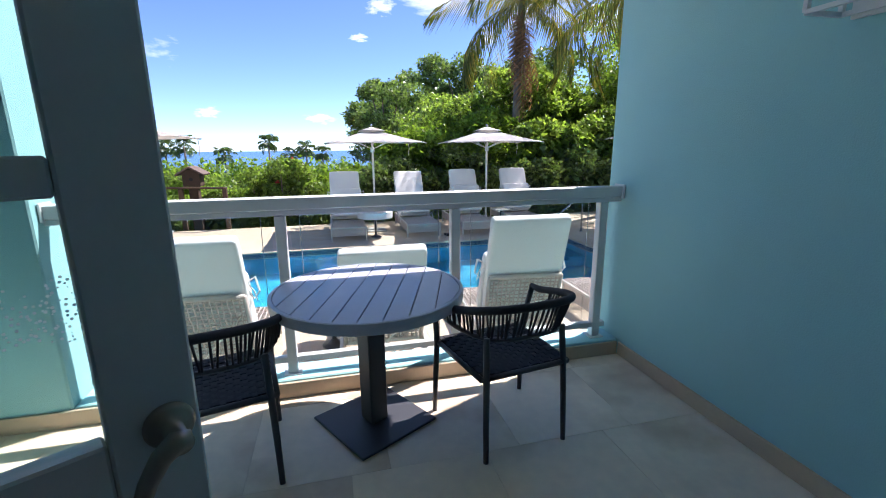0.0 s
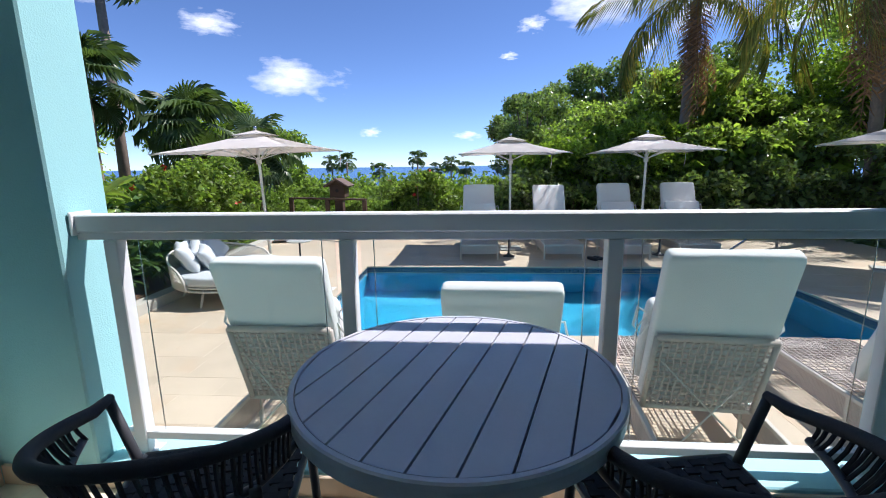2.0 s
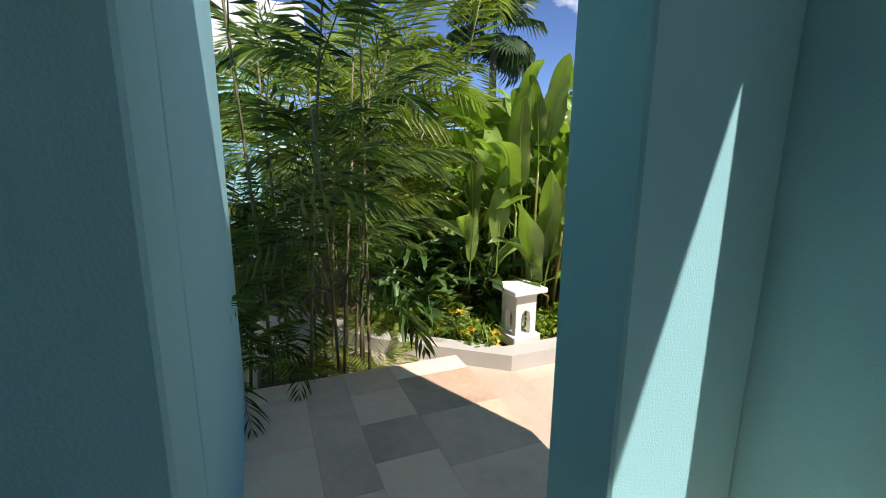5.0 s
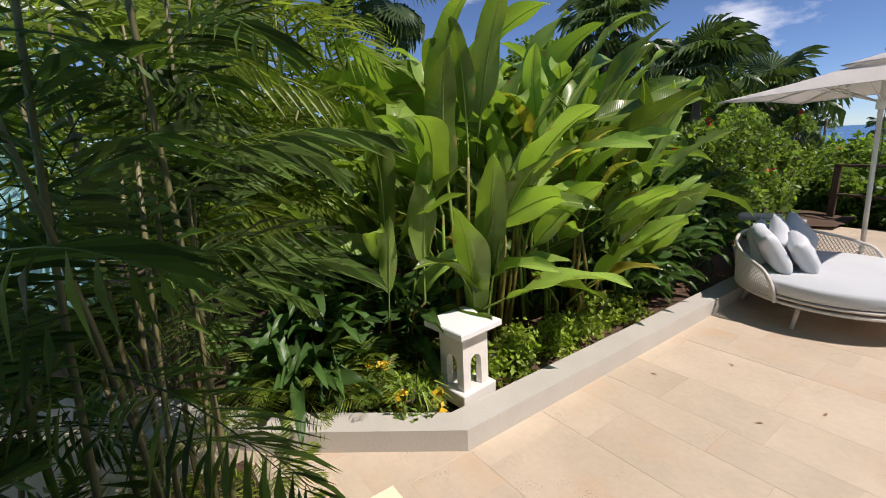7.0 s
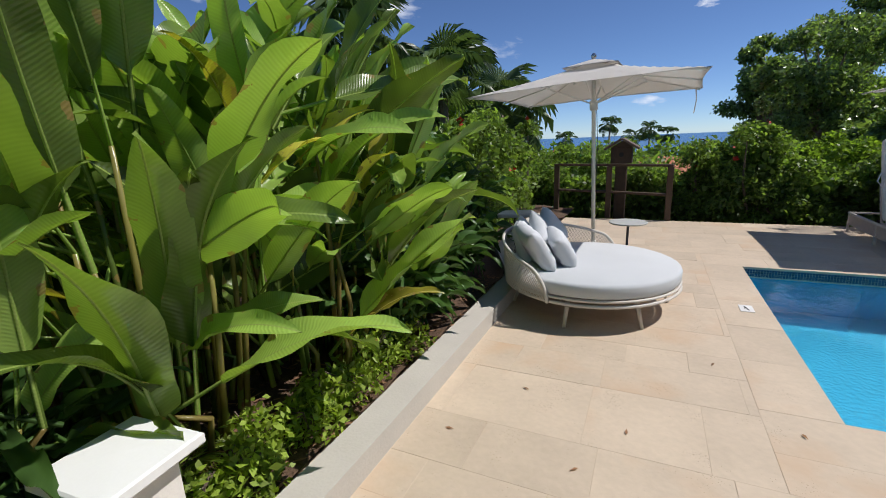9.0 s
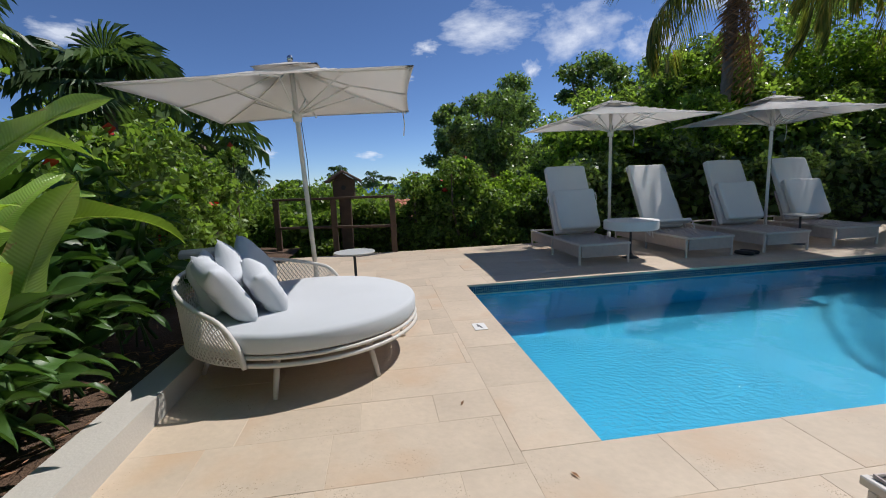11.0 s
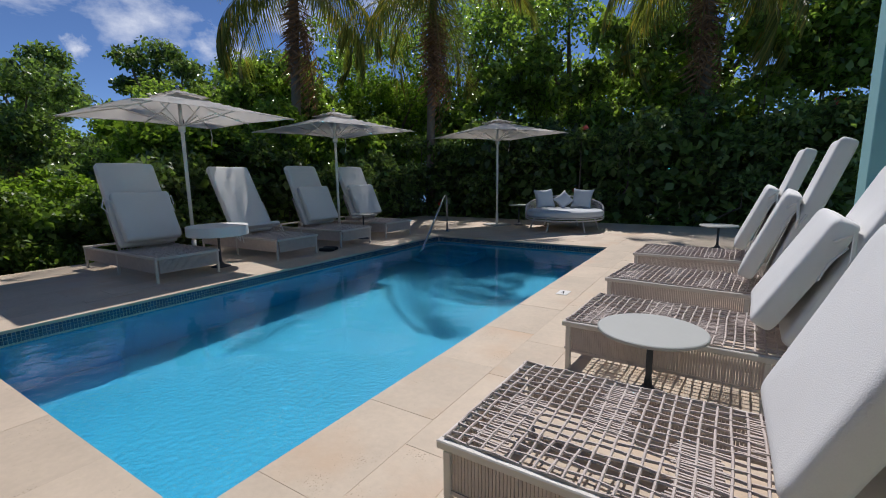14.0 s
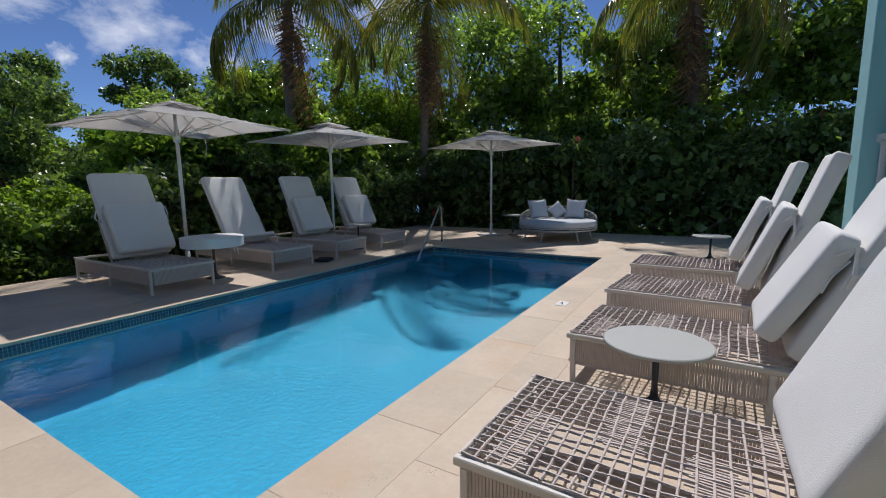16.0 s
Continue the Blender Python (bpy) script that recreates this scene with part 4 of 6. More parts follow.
# market umbrella: square canopy, ribs, pole and base
def build_umbrella(top=2.43, low=2.08, S=1.15):
    u = thing("umbrella", "open off-white square market umbrella on cream pole", "umbrella", "pool umbrellas")
    part("pole", tube(bmesh.new(), [(0, 0, 0.03), (0, 0, 1.2), (0, 0, top - 0.01)], 0.024, 14), POLE, u, smooth=True)
    part("base_plate", boxed(-0.24, 0.24, -0.24, 0.24, 0, 0.035, bevel=0.008), GREYTOP, u)
    part("base_sleeve", tube(bmesh.new(), [(0, 0, 0.036), (0, 0, 0.30)], 0.032, 14), POLE, u, smooth=True)
    part("hub", lathe(bmesh.new(), [(0.028, low - 0.20), (0.046, low - 0.19), (0.046, low - 0.09), (0.028, low - 0.08)], 16), POLE, u, smooth=True)
    n = 12
    bm = bmesh.new()
    vs = {}
    for i in range(-n, n + 1):
        for k in range(-n, n + 1):
            x, y = i / n, k / n
            r = max(abs(x), abs(y))
            sag = 0.045 * math.sin(math.pi * min(r, 1)) * (1 - 0.55 * (min(abs(x), abs(y)) / r if r else 0))
            edge = 0.05 * (1 - (min(abs(x), abs(y)) / r if r else 0)) * r
            pull = 1 - 0.03 * r * math.cos(math.pi / 2 * (min(abs(x), abs(y)) / r if r else 0))
            vs[i, k] = bm.verts.new((x * S * pull, y * S * pull, top - (top - low) * r ** 0.95 - sag + edge * 0.4))
    for i in range(-n, n):
        for k in range(-n, n):
            bm.faces.new((vs[i, k], vs[i + 1, k], vs[i + 1, k + 1], vs[i, k + 1]))
    bmesh.ops.solidify(bm, geom=bm.faces[:], thickness=0.004)
    can = part("canopy", bm, CANVAS, u, smooth=True)
    bm = bmesh.new()
    vs = {}
    for i in range(-4, 5):
        for k in range(-4, 5):
            x, y = i / 4, k / 4
            r = max(abs(x), abs(y))
            vs[i, k] = bm.verts.new((x * 0.30, y * 0.30, top + 0.03 - 0.10 * r))
    for i in range(-4, 4):
        for k in range(-4, 4):
            bm.faces.new((vs[i, k], vs[i + 1, k], vs[i + 1, k + 1], vs[i, k + 1]))
    bmesh.ops.solidify(bm, geom=bm.faces[:], thickness=0.004)
    part("vent", bm, CANVAS, can, smooth=True)
    part("finial", lathe(bmesh.new(), [(0.02, top + 0.03), (0.03, top + 0.05), (0.03, top + 0.07), (0.012, top + 0.09)], 12), CHROME, u, smooth=True)
    for k in range(8):
        a = math.pi / 4 * k
        d = Vector((math.cos(a), math.sin(a), 0)) * (S * (1.37 if k % 2 else 0.955))
        tip = Vector((d.x, d.y, low + (0.0 if k % 2 else 0.015) + 0.0))
        mid = Vector((d.x * 0.5, d.y * 0.5, (top + low) / 2 - 0.055))
        rib = part("rib", tube(bmesh.new(), [(0, 0, top - 0.03), mid, tip - Vector((0, 0, 0.012))], 0.009, 6), POLE, u, smooth=True)
        part("strut", tube(bmesh.new(), [(d.x * 0.03, d.y * 0.03, low - 0.115), mid], 0.008, 6), POLE, rib, smooth=True)
    # loose tie strap and cord
    part("tie_strap", tube(bmesh.new(), [(S * 0.93, S * 0.93, low), (S * 0.94, S * 0.92, low - 0.14), (S * 0.92, S * 0.93, low - 0.30)], 0.007, 5), CANVAS, u)
    part("cord", tube(bmesh.new(), [(0.03, 0, 2.0), (0.045, 0.01, 1.5), (0.03, 0.0, 1.05)], 0.004, 5), CHARC, u)
    return u


CANVAS = leaf_material("umbrella_canvas", (0.74, 0.72, 0.69), 0.03, 0.22, 0.9, scale=1.0, spec=0.1)
for node in CANVAS.node_tree.nodes:
    if node.type == "VECT_MATH":
        node.inputs[1].default_value = (1.0, 0.97, 0.92)
um = build_umbrella(2.36, 2.02, 1.09)
um.matrix_world = pose(0.93, 10.37, DECK, 0, 0, 0)
copy_thing(um, pose(3.62, 10.16, DECK, 0, 0, -8))
um = build_umbrella()
um.matrix_world = pose(7.05, 8.43, DECK, 0, 0, -31)
copy_thing(um, pose(-3.47, 8.34, DECK, 0, -2.0, -3))


# round daybed with a woven shell back
def build_daybed():
    d = thing("daybed", "round cream woven daybed with pale grey mattress and cushions", "daybed", "daybeds")
    R, H = 0.79, 0.24
    for a in (124, 187, 239, 301, 5, 62):
        x, y = math.cos(radians(a)), math.sin(radians(a))
        part("leg", tube(bmesh.new(), [(x * 0.73, y * 0.73, 0), (x * 0.64, y * 0.64, H)], [0.014, 0.022], 10), FRAMEW, d, smooth=True)
    for z, r in ((H, 0.015), (H + 0.045, 0.012)):
        ring = bmesh.new()
        pts = [(R * math.cos(2 * math.pi * k / 48), R * math.sin(2 * math.pi * k / 48), z) for k in range(49)]
        tube(ring, pts, r, 8, cap=False)
        part("frame_ring", ring, FRAMEW, d, smooth=True)
    part("deck_board", lathe(bmesh.new(), [(R - 0.03, H + 0.03), (R - 0.02, H + 0.055)], 48), WOVEN, d)
    part("mattress", lathe(bmesh.new(), [(R - 0.05, H + 0.056), (R - 0.004, H + 0.066), (R + 0.004, H + 0.085), (R + 0.004, H + 0.155), (R - 0.004, H + 0.172), (R - 0.03, H + 0.185), (0.3, H + 0.191), (0.02, H + 0.191)], 64), MATTR, d, "pale grey round mattress", True)
    # shell: the back points to +y; its rim falls towards rounded ends
    span, n = 88, 72

    def rim(a):
        f = min(1.0, abs(a) / span)
        top = 0.20 + 0.23 * max(0.0, math.cos(f * math.pi / 2)) ** 0.8
        end = math.sqrt(max(0.0, 1 - (max(0.0, f - 0.86) / 0.14) ** 2))
        return H + (top + 0.02) * end - 0.01

    def at(a, f):
        z = H + 0.0 + (rim(a) - H) * f
        rr = R + 0.022 + 0.02 * (z - H) / 0.4
        return Vector((rr * math.sin(radians(a)), rr * math.cos(radians(a)), z))
    pts = [at(span * math.sin(math.pi / 2 * (-1 + 2 * k / n)), 1.0) for k in range(n + 1)]
    part("shell_rim", tube(bmesh.new(), pts, 0.016, 8), FRAMEW, d, smooth=True)
    # slanting cords cross to an open diamond net
    bm = bmesh.new()
    for k in range(-8, n + 8):
        for s in (-1, 1):
            for off in range(7):
                a0 = -span + 2 * span * (k + 0.5) / n
                f0, f1 = off / 7, (off + 1) / 7
                a1, a2 = a0 + s * 17 * (f0 - 0.5), a0 + s * 17 * (f1 - 0.5)
                if max(abs(a1), abs(a2)) < span:
                    tube(bm, [at(a1, f0), at(a2, f1)], 0.0040, 4, cap=False)
    part("shell_weave", bm, FRAMEW, d, "open woven cord shell")["kind"] = "stuff"
    return d


def build_pillow(at, size=0.46, thick=0.17):
    """A square cushion with pointed corners and seams drawn in between them."""
    bm = bmesh.new()
    g = 18
    sides = []
    for s in (-1, 1):
        rows = []
        for i in range(g + 1):
            for k in range(g + 1):
                u, v = -1 + 2 * i / g, -1 + 2 * k / g
                x = u * (1 - 0.13 * (1 - v * v) * u * u) * size / 2
                y = v * (1 - 0.13 * (1 - u * u) * v * v) * size / 2
                z = s * thick / 2 * (max(0.0, 1 - u ** 4) * max(0.0, 1 - v ** 4)) ** 0.5
                z *= 1 + 0.16 * noise.noise(Vector((u * 2.2 + size * 31, v * 2.2, s)))
                rows.append(bm.verts.new((x, y - 0.06 * size * (1 - abs(v)), z)))
        sides.append(rows)
        for i in range(g):
            for k in range(g):
                a = i * (g + 1) + k
                q = (rows[a], rows[a + g + 1], rows[a + g + 2], rows[a + 1])
                bm.faces.new(q if s > 0 else q[::-1])
    bmesh.ops.remove_doubles(bm, verts=bm.verts, dist=0.0006)
    ob = finish("pillow", bm, PILLOW, smooth=True)
    ob.matrix_world = at
    return tagged(ob, "plump pale grey scatter cushion on the daybed", "cushion", "scatter cushions")


MATTR = material("pale_grey_mattress", (0.56, 0.58, 0.60), 0.92, vary=0.04, scale=4, fine=220, bump=0.25, spec=0.2)
BEDA, BEDB = pose(-3.35, 6.93, DECK, 0, 0, 74), pose(6.98, 6.80, DECK, 0, 0, -70)
bed = build_daybed()
bed.matrix_world = BEDA
copy_thing(bed, BEDB)
for m, set_ in ((BEDA, ((-0.50, 0.32, 46, 0.46, 6, 58), (-0.30, 0.16, 34, 0.36, 16, 60), (-0.20, 0.40, 28, 0.42, 38, 66), (0.04, 0.42, 6, 0.44, 34, 62), (-0.30, 0.56, 26, 0.42, 2, 76))),
                (BEDB, ((-0.42, 0.42, 20, 0.46, 3, 70), (0.0, 0.40, 0, 0.34, 40, 68), (0.40, 0.42, -20, 0.46, -4, 70)))):
    for x, y, a, s, roll, lean in set_:
        lift = s * (0.42 + 0.08 * abs(math.sin(radians(2 * roll)))) * math.sin(radians(lean)) + 0.02
        build_pillow(m @ pose(x, y, 0.43 + lift, lean, 0, a) @ pose(0, 0, 0, 0, 0, roll), s)


# small tables
def build_side_table(top_mat, r=0.21, h=0.50, thick=0.022, label="round side table with grey top on dark pedestal", leg=CHARC):
    t = thing("side_table", label, "table", "side tables")
    part("foot", lathe(bmesh.new(), [(0.12, 0), (0.12, 0.008), (0.05, 0.03), (0.022, 0.07)], 28), leg, t, smooth=True)
    part("stem", lathe(bmesh.new(), [(0.022, 0.071), (0.016, 0.12), (0.016, h - thick)], 16), leg, t, smooth=True)
    part("tabletop", lathe(bmesh.new(), [(r - 0.008, h - thick + 0.001), (r, h - thick + 0.006), (r, h - 0.004), (r - 0.006, h)], 48), top_mat, t)
    return t


st = build_side_table(GREYTOP, r=0.262, h=0.375)
st.matrix_world = pose(-0.09, 4.19, DECK)
copy_thing(st, pose(5.40, 3.94, DECK))
st = build_side_table(GREYTOP, r=0.235, h=0.48)
st.matrix_world = pose(-3.10, 8.75, DECK)
copy_thing(st, pose(7.35, 8.0, DECK))
copy_thing(st, pose(3.85, 9.75, DECK))
st2 = build_side_table(WHITETOP, r=0.38, h=0.56, thick=0.13, label="white round drum-top side table on dark pedestal")
st2.matrix_world = pose(0.86, 9.62, DECK)
t3 = thing("side_table", "grey square side table behind the daybed", "table", "side tables", at=pose(-4.36, 7.86, DECK, 0, 0, 20))
part("tabletop", boxed(-0.22, 0.22, -0.15, 0.15, 0.665, 0.715, bevel=0.012), GREYTOP, t3)
part("stem", tube(bmesh.new(), [(0, 0, 0.02), (0, 0, 0.664)], 0.02, 12), CHARC, t3)
part("foot", boxed(-0.13, 0.13, -0.13, 0.13, 0, 0.02, bevel=0.004), CHARC, t3)


# steel handrail into the pool
def build_handrail():
    h = thing("pool_handrail", "bent steel pool handrail at the entry steps", "handrail")
    pts = [(5.48, 8.86, DECK), (5.48, 8.86, DECK + 0.66), (5.45, 8.85, DECK + 0.74), (5.37, 8.82, DECK + 0.78), (5.26, 8.79, DECK + 0.75), (5.16, 8.76, DECK + 0.68), (3.95, 8.38, DECK), (3.62, 8.28, DECK - 0.2)]
    part("rail", tube(bmesh.new(), pts, 0.02, 12), CHROME, h, smooth=True)
    part("collar", lathe(bmesh.new(), [(0.05, DECK), (0.05, DECK + 0.012), (0.026, DECK + 0.025)], 20, Matrix.Translation((5.48, 8.86, 0))), CHROME, h, smooth=True)


build_handrail()


# no-diving tiles let into the deck
def build_marker(at):
    k = thing("depth_marker", "white pool deck tile with black no-diving figure", "marker", "deck markers", at=at)
    part("plate", boxed(-0.085, 0.085, -0.055, 0.055, 0, 0.005, bevel=0.001), SIGNW, k)
    part("bar", boxed(-0.05, 0.05, -0.007, 0.006, 0.0052, 0.0062, m=pose(0, 0, 0, 0, 0, 14)), BLACK, k)
    part("bar", boxed(-0.02, 0.045, 0.010, 0.018, 0.0052, 0.0062, m=pose(0, 0, 0, 0, 0, -10)), BLACK, k)


build_marker(pose(-2.0, 7.17, DECK + 0.001, 0, 0, 90))
build_marker(pose(1.75, 5.20, DECK + 0.001, 0, 0, 0))
# dark sandals by a far lounger
for dx in (0, 0.13):
    sd = finish("sandal", puff(bmesh.new(), 0.10, 0.26, 0.06, None, 0.6, 16, 8), BLACK, smooth=True)
    sd.matrix_world = pose(2.42 + dx, 9.25 + dx * 0.4, DECK + 0.03, 0, 0, 25)
    tagged(sd, "black rubber sandal on the deck", "shoe", "sandals")


# dark timber fence, post with a bird house
def build_fence():
    f = thing("fence", "dark stained low timber fence in front of the hedge", "fence")
    posts = [(-4.7, 12.3), (-3.62, 12.0), (-2.55, 11.62), ]
    for x, y in posts:
        part("post", boxed(x - 0.05, x + 0.05, y - 0.05, y + 0.05, DECK - 0.05, DECK + 0.98, bevel=0.006), WOODD, f)
    for (a, b), (c, d) in zip(posts, posts[1:]):
        ang, ln = math.degrees(math.atan2(d - b, c - a)), math.hypot(c - a, d - b)
        for z in (0.45, 0.98):
            part("rail", boxed(-0.05, ln + 0.05, -0.045, 0.045, z, z + 0.045, bevel=0.006, m=pose(a, b, DECK + 0.002, 0, 0, ang)), WOODD, f)


build_fence()


def build_birdhouse():
    b = thing("bird_house", "weathered wooden bird house on a post", "bird house", at=pose(-3.43, 12.45, -1.24))
    part("post", boxed(-0.11, 0.11, -0.11, 0.11, 0, 1.70, bevel=0.012), WOODD, b)
    part("box", boxed(-0.20, 0.20, -0.20, 0.20, 1.701, 2.02, bevel=0.008), WOODD, b)
    for y in (-0.2, 0.188):
        gable = bmesh.new()
        vs = [gable.verts.new(v) for v in ((-0.2, y, 2.021), (0.2, y, 2.021), (0, y, 2.144), (-0.2, y + 0.012, 2.021), (0.2, y + 0.012, 2.021), (0, y + 0.012, 2.144))]
        for f in ((0, 1, 2), (5, 4, 3), (0, 3, 4, 1), (1, 4, 5, 2), (2, 5, 3, 0)):
            gable.faces.new([vs[k] for k in f])
        part("gable", gable, WOODD, b)
    part("hole", lathe(bmesh.new(), [(0.045, 0), (0.045, 0.004)], 16, Matrix.Translation((0, -0.201, 1.88)) @ Matrix.Rotation(math.pi / 2, 4, "X")), BLACK, b)
    for s in (-1, 1):
        part("roof", boxed(-0.012, 0.37, -0.32, 0.32, -0.005, 0.04, bevel=0.006, m=pose(0, 0, 2.165, 0, 0, 0 if s > 0 else 180) @ pose(0, 0, 0, 0, 31, 0)), SHINGLE, b)


build_birdhouse()

# ---------------------------------------------------------------- ground, sea, distance
def ground_height(x, y):
    r = max(0.0, y - 14.0)
    drop = min(26.0, 0.10 * r + 0.0011 * r * r)
    side = max(0.0, x - 12.0) / 40
    return DECK - 0.10 - drop * (1 - min(1.0, side) * 0.7 * max(0.0, 1 - r / 50))


V, F = [], []
xs = [-1800, -600, -250, -120, -60, -35, -20, -12, -8, -4, 0, 4, 8, 12, 20, 35, 60, 120, 250, 600, 1800]
ys = [-1500, -400, -100, -40, -15, -5, 2, 8, 12, 14, 17, 21, 27, 35, 50, 80, 130, 200, 400, 1500, 4800]
for y in ys:
    for x in xs:
        V.append((x, y, ground_height(x, y) - (0.6 if -4.6 < x < 8.7 and 0 < y < 11.5 else 0) + 0.1 * noise.noise(Vector((x * 0.3, y * 0.3, 0)))))
for j in range(len(ys) - 1):
    for i in range(len(xs) - 1):
        a = j * len(xs) + i
        F.append((a, a + 1, a + 1 + len(xs), a + len(xs)))
for k, v in enumerate(V):
    if -12.5 < v[0] < 12.5 and -6 < v[1] < 12.5:
        V[k] = (v[0], v[1], DECK - 2.2)
structure(raw("ground", V, F, GROUND, smooth=True), "green sloping ground", "ground")
structure(raw("water_sea", [(-4900, 140, -26), (4900, 140, -26), (4900, 4900, -26), (-4900, 4900, -26)], [(0, 1, 2, 3)], SEA), "deep blue sea to the horizon", "sea")


def cloud_material():
    m = bpy.data.materials.new("cloud")
    m.use_nodes = True
    n, l = m.node_tree.nodes, m.node_tree.links
    n.remove(n["Principled BSDF"])
    co = n.new("ShaderNodeTexCoord")
    oi = n.new("ShaderNodeObjectInfo")
    sh = n.new("ShaderNodeVectorMath")
    sh.operation = "ADD"
    l.new(co.outputs["Object"], sh.inputs[0]), l.new(oi.outputs["Location"], sh.inputs[1])
    no = n.new("ShaderNodeTexNoise")
    no.inputs["Scale"].default_value, no.inputs["Detail"].default_value, no.inputs["Roughness"].default_value = 2.4, 8.0, 0.58
    l.new(sh.outputs[0], no.inputs["Vector"])
    ln = n.new("ShaderNodeVectorMath")
    ln.operation = "LENGTH"
    l.new(co.outputs["Object"], ln.inputs[0])
    fall = n.new("ShaderNodeMapRange")
    fall.inputs["From Min"].default_value, fall.inputs["From Max"].default_value = 0.15, 1.0
    fall.inputs["To Min"].default_value, fall.inputs["To Max"].default_value = 0.26, -0.30
    l.new(ln.outputs["Value"], fall.inputs["Value"])
    s = n.new("ShaderNodeMath")
    s.operation = "ADD"
    l.new(no.outputs["Fac"], s.inputs[0]), l.new(fall.outputs[0], s.inputs[1])
    al = n.new("ShaderNodeMapRange")
    al.inputs["From Min"].default_value, al.inputs["From Max"].default_value = 0.47, 0.88
    al.inputs["To Max"].default_value = 0.7
    l.new(s.outputs[0], al.inputs["Value"])
    e = n.new("ShaderNodeEmission")
    e.inputs["Color"].default_value, e.inputs["Strength"].default_value = (0.90, 0.94, 1.0, 1), 0.95
    t = n.new("ShaderNodeBsdfTransparent")
    mx = n.new("ShaderNodeMixShader")
    l.new(al.outputs[0], mx.inputs[0]), l.new(t.outputs[0], mx.inputs[1]), l.new(e.outputs[0], mx.inputs[2])
    l.new(mx.outputs[0], n["Material Output"].inputs["Surface"])
    return m


CLOUD = cloud_material()


def build_cloud(azimuth, elevation, width, height, dist=2500.0):
    """azimuth in degrees to the right of +y, elevation above the horizon; width and height in degrees."""
    a, e = radians(azimuth), radians(elevation)
    c = Vector((math.sin(a) * math.cos(e), math.cos(a) * math.cos(e), math.sin(e))) * dist
    n = 24
    ob = raw("cloud", [(0, 0, 0)] + [(math.cos(2 * math.pi * k / n), math.sin(2 * math.pi * k / n), 0) for k in range(n)], [(0, k + 1, (k + 1) % n + 1) for k in range(n)], CLOUD)
    ob.matrix_world = look(c, (0, 0, 0)) @ Matrix.Diagonal((dist * math.tan(radians(width / 2)), dist * math.tan(radians(height / 2)), 1, 1))
    ob.visible_shadow = False
    tagged(ob, "white fair-weather cloud", "cloud", "clouds", kind="structure")


for c in ((-21.8, 9.9, 17, 7.5), (-30, 15, 11, 4), (-40, 17, 12, 6), (-50, 17, 13, 7), (6.7, 15.8, 5.5, 3), (4.2, 12.5, 3.6, 1.5), (-1, 3.5, 6, 2.0), (-13, 4.0, 5, 2.0),
          (14, 17.5, 20, 8), (25, 16, 15, 10), (19.6, 12.5, 4, 4), (33, 14, 10, 8), (40, 18, 18, 10), (52, 20, 18, 9), (-68, 20, 12, 10), (-82, 24, 16, 10), (70, 26, 24, 12), (-100, 20, 20, 12), (120, 25, 30, 14), (180, 30, 40, 16)):
    build_cloud(*c)


# ---------------------------------------------------------------- plants
def frond_mesh(name, length, n=26, leaf=0.30, width=0.022, droop=0.9, mat=None, hang=0.5, rach=0.010, seed=0, ragged=0.15):
    """A feather frond: curved midrib along +y from the origin, with paired narrow leaflets, each of two folded faces."""
    rnd = np.random.default_rng(seed)
    t = np.linspace(0, 1, n)
    ang = 0.0 - droop * t ** 1.5
    step = length / (n - 1)
    y = np.concatenate([[0], np.cumsum(np.cos(ang[:-1]) * step)])
    z = np.concatenate([[0], np.cumsum(np.sin(ang[:-1]) * step)])
    V, F = [], []
    for i in range(n):
        w = rach * (1 - 0.8 * t[i])
        V += [(-w, y[i], z[i]), (w, y[i], z[i]), (0, y[i], z[i] + w)]
    for i in range(n - 1):
        a = 3 * i
        F += [(a, a + 3, a + 5, a + 2), (a + 2, a + 5, a + 4, a + 1), (a + 1, a + 4, a + 3, a)]
    for i in range(2, n):
        ll = leaf * (math.sin(math.pi * (0.12 + 0.83 * t[i])) ** 0.7) * rnd.uniform(1 - ragged, 1 + ragged)
        for s in (-1, 1):
            sweep = 0.35 + 0.6 * t[i]
            d = np.array([s * math.cos(sweep), math.sin(sweep) * math.cos(ang[i]), math.sin(sweep) * math.sin(ang[i])])
            d[2] += rnd.uniform(-0.15, 0.15) + 0.15 - hang * 0.3
            d /= np.linalg.norm(d)
            p0 = np.array([0, y[i], z[i]])
            m = p0 + d * ll * 0.5 + np.array([0, 0, -hang * ll * 0.12])
            e = p0 + d * ll * 0.92 + np.array([0, 0, -hang * ll * 0.55])
            wv = np.array([0, width / 2, 0.0])
            b = len(V)
            V += [tuple(p0), tuple(m + wv), tuple(m - wv), tuple(e), tuple(m + np.array([0, 0, -width * 0.35]))]
            F += [(b, b + 4, b + 1), (b, b + 2, b + 4), (b + 4, b + 3, b + 1), (b + 4, b + 2, b + 3)]
    me = bpy.data.meshes.new(name)
    me.from_pydata(V, [], F)
    me.materials.append(mat)
    return me


def place(name, me, parent, m):
    o = new(name, me)
    o.parent = parent
    o.matrix_basis = m
    return o


# coconut palms
COCO = [frond_mesh("frond", 3.3, 44, 0.62, 0.040, 1.5 + 0.3 * k, L_PALM, 1.8, 0.020, seed=k, ragged=0.3) for k in range(3)]
COCO_D = [frond_mesh("dead_frond", 2.3, 17, 0.42, 0.050, 0.5, L_DEAD, 1.0, 0.022, seed=9 + k, ragged=0.6) for k in range(2)]


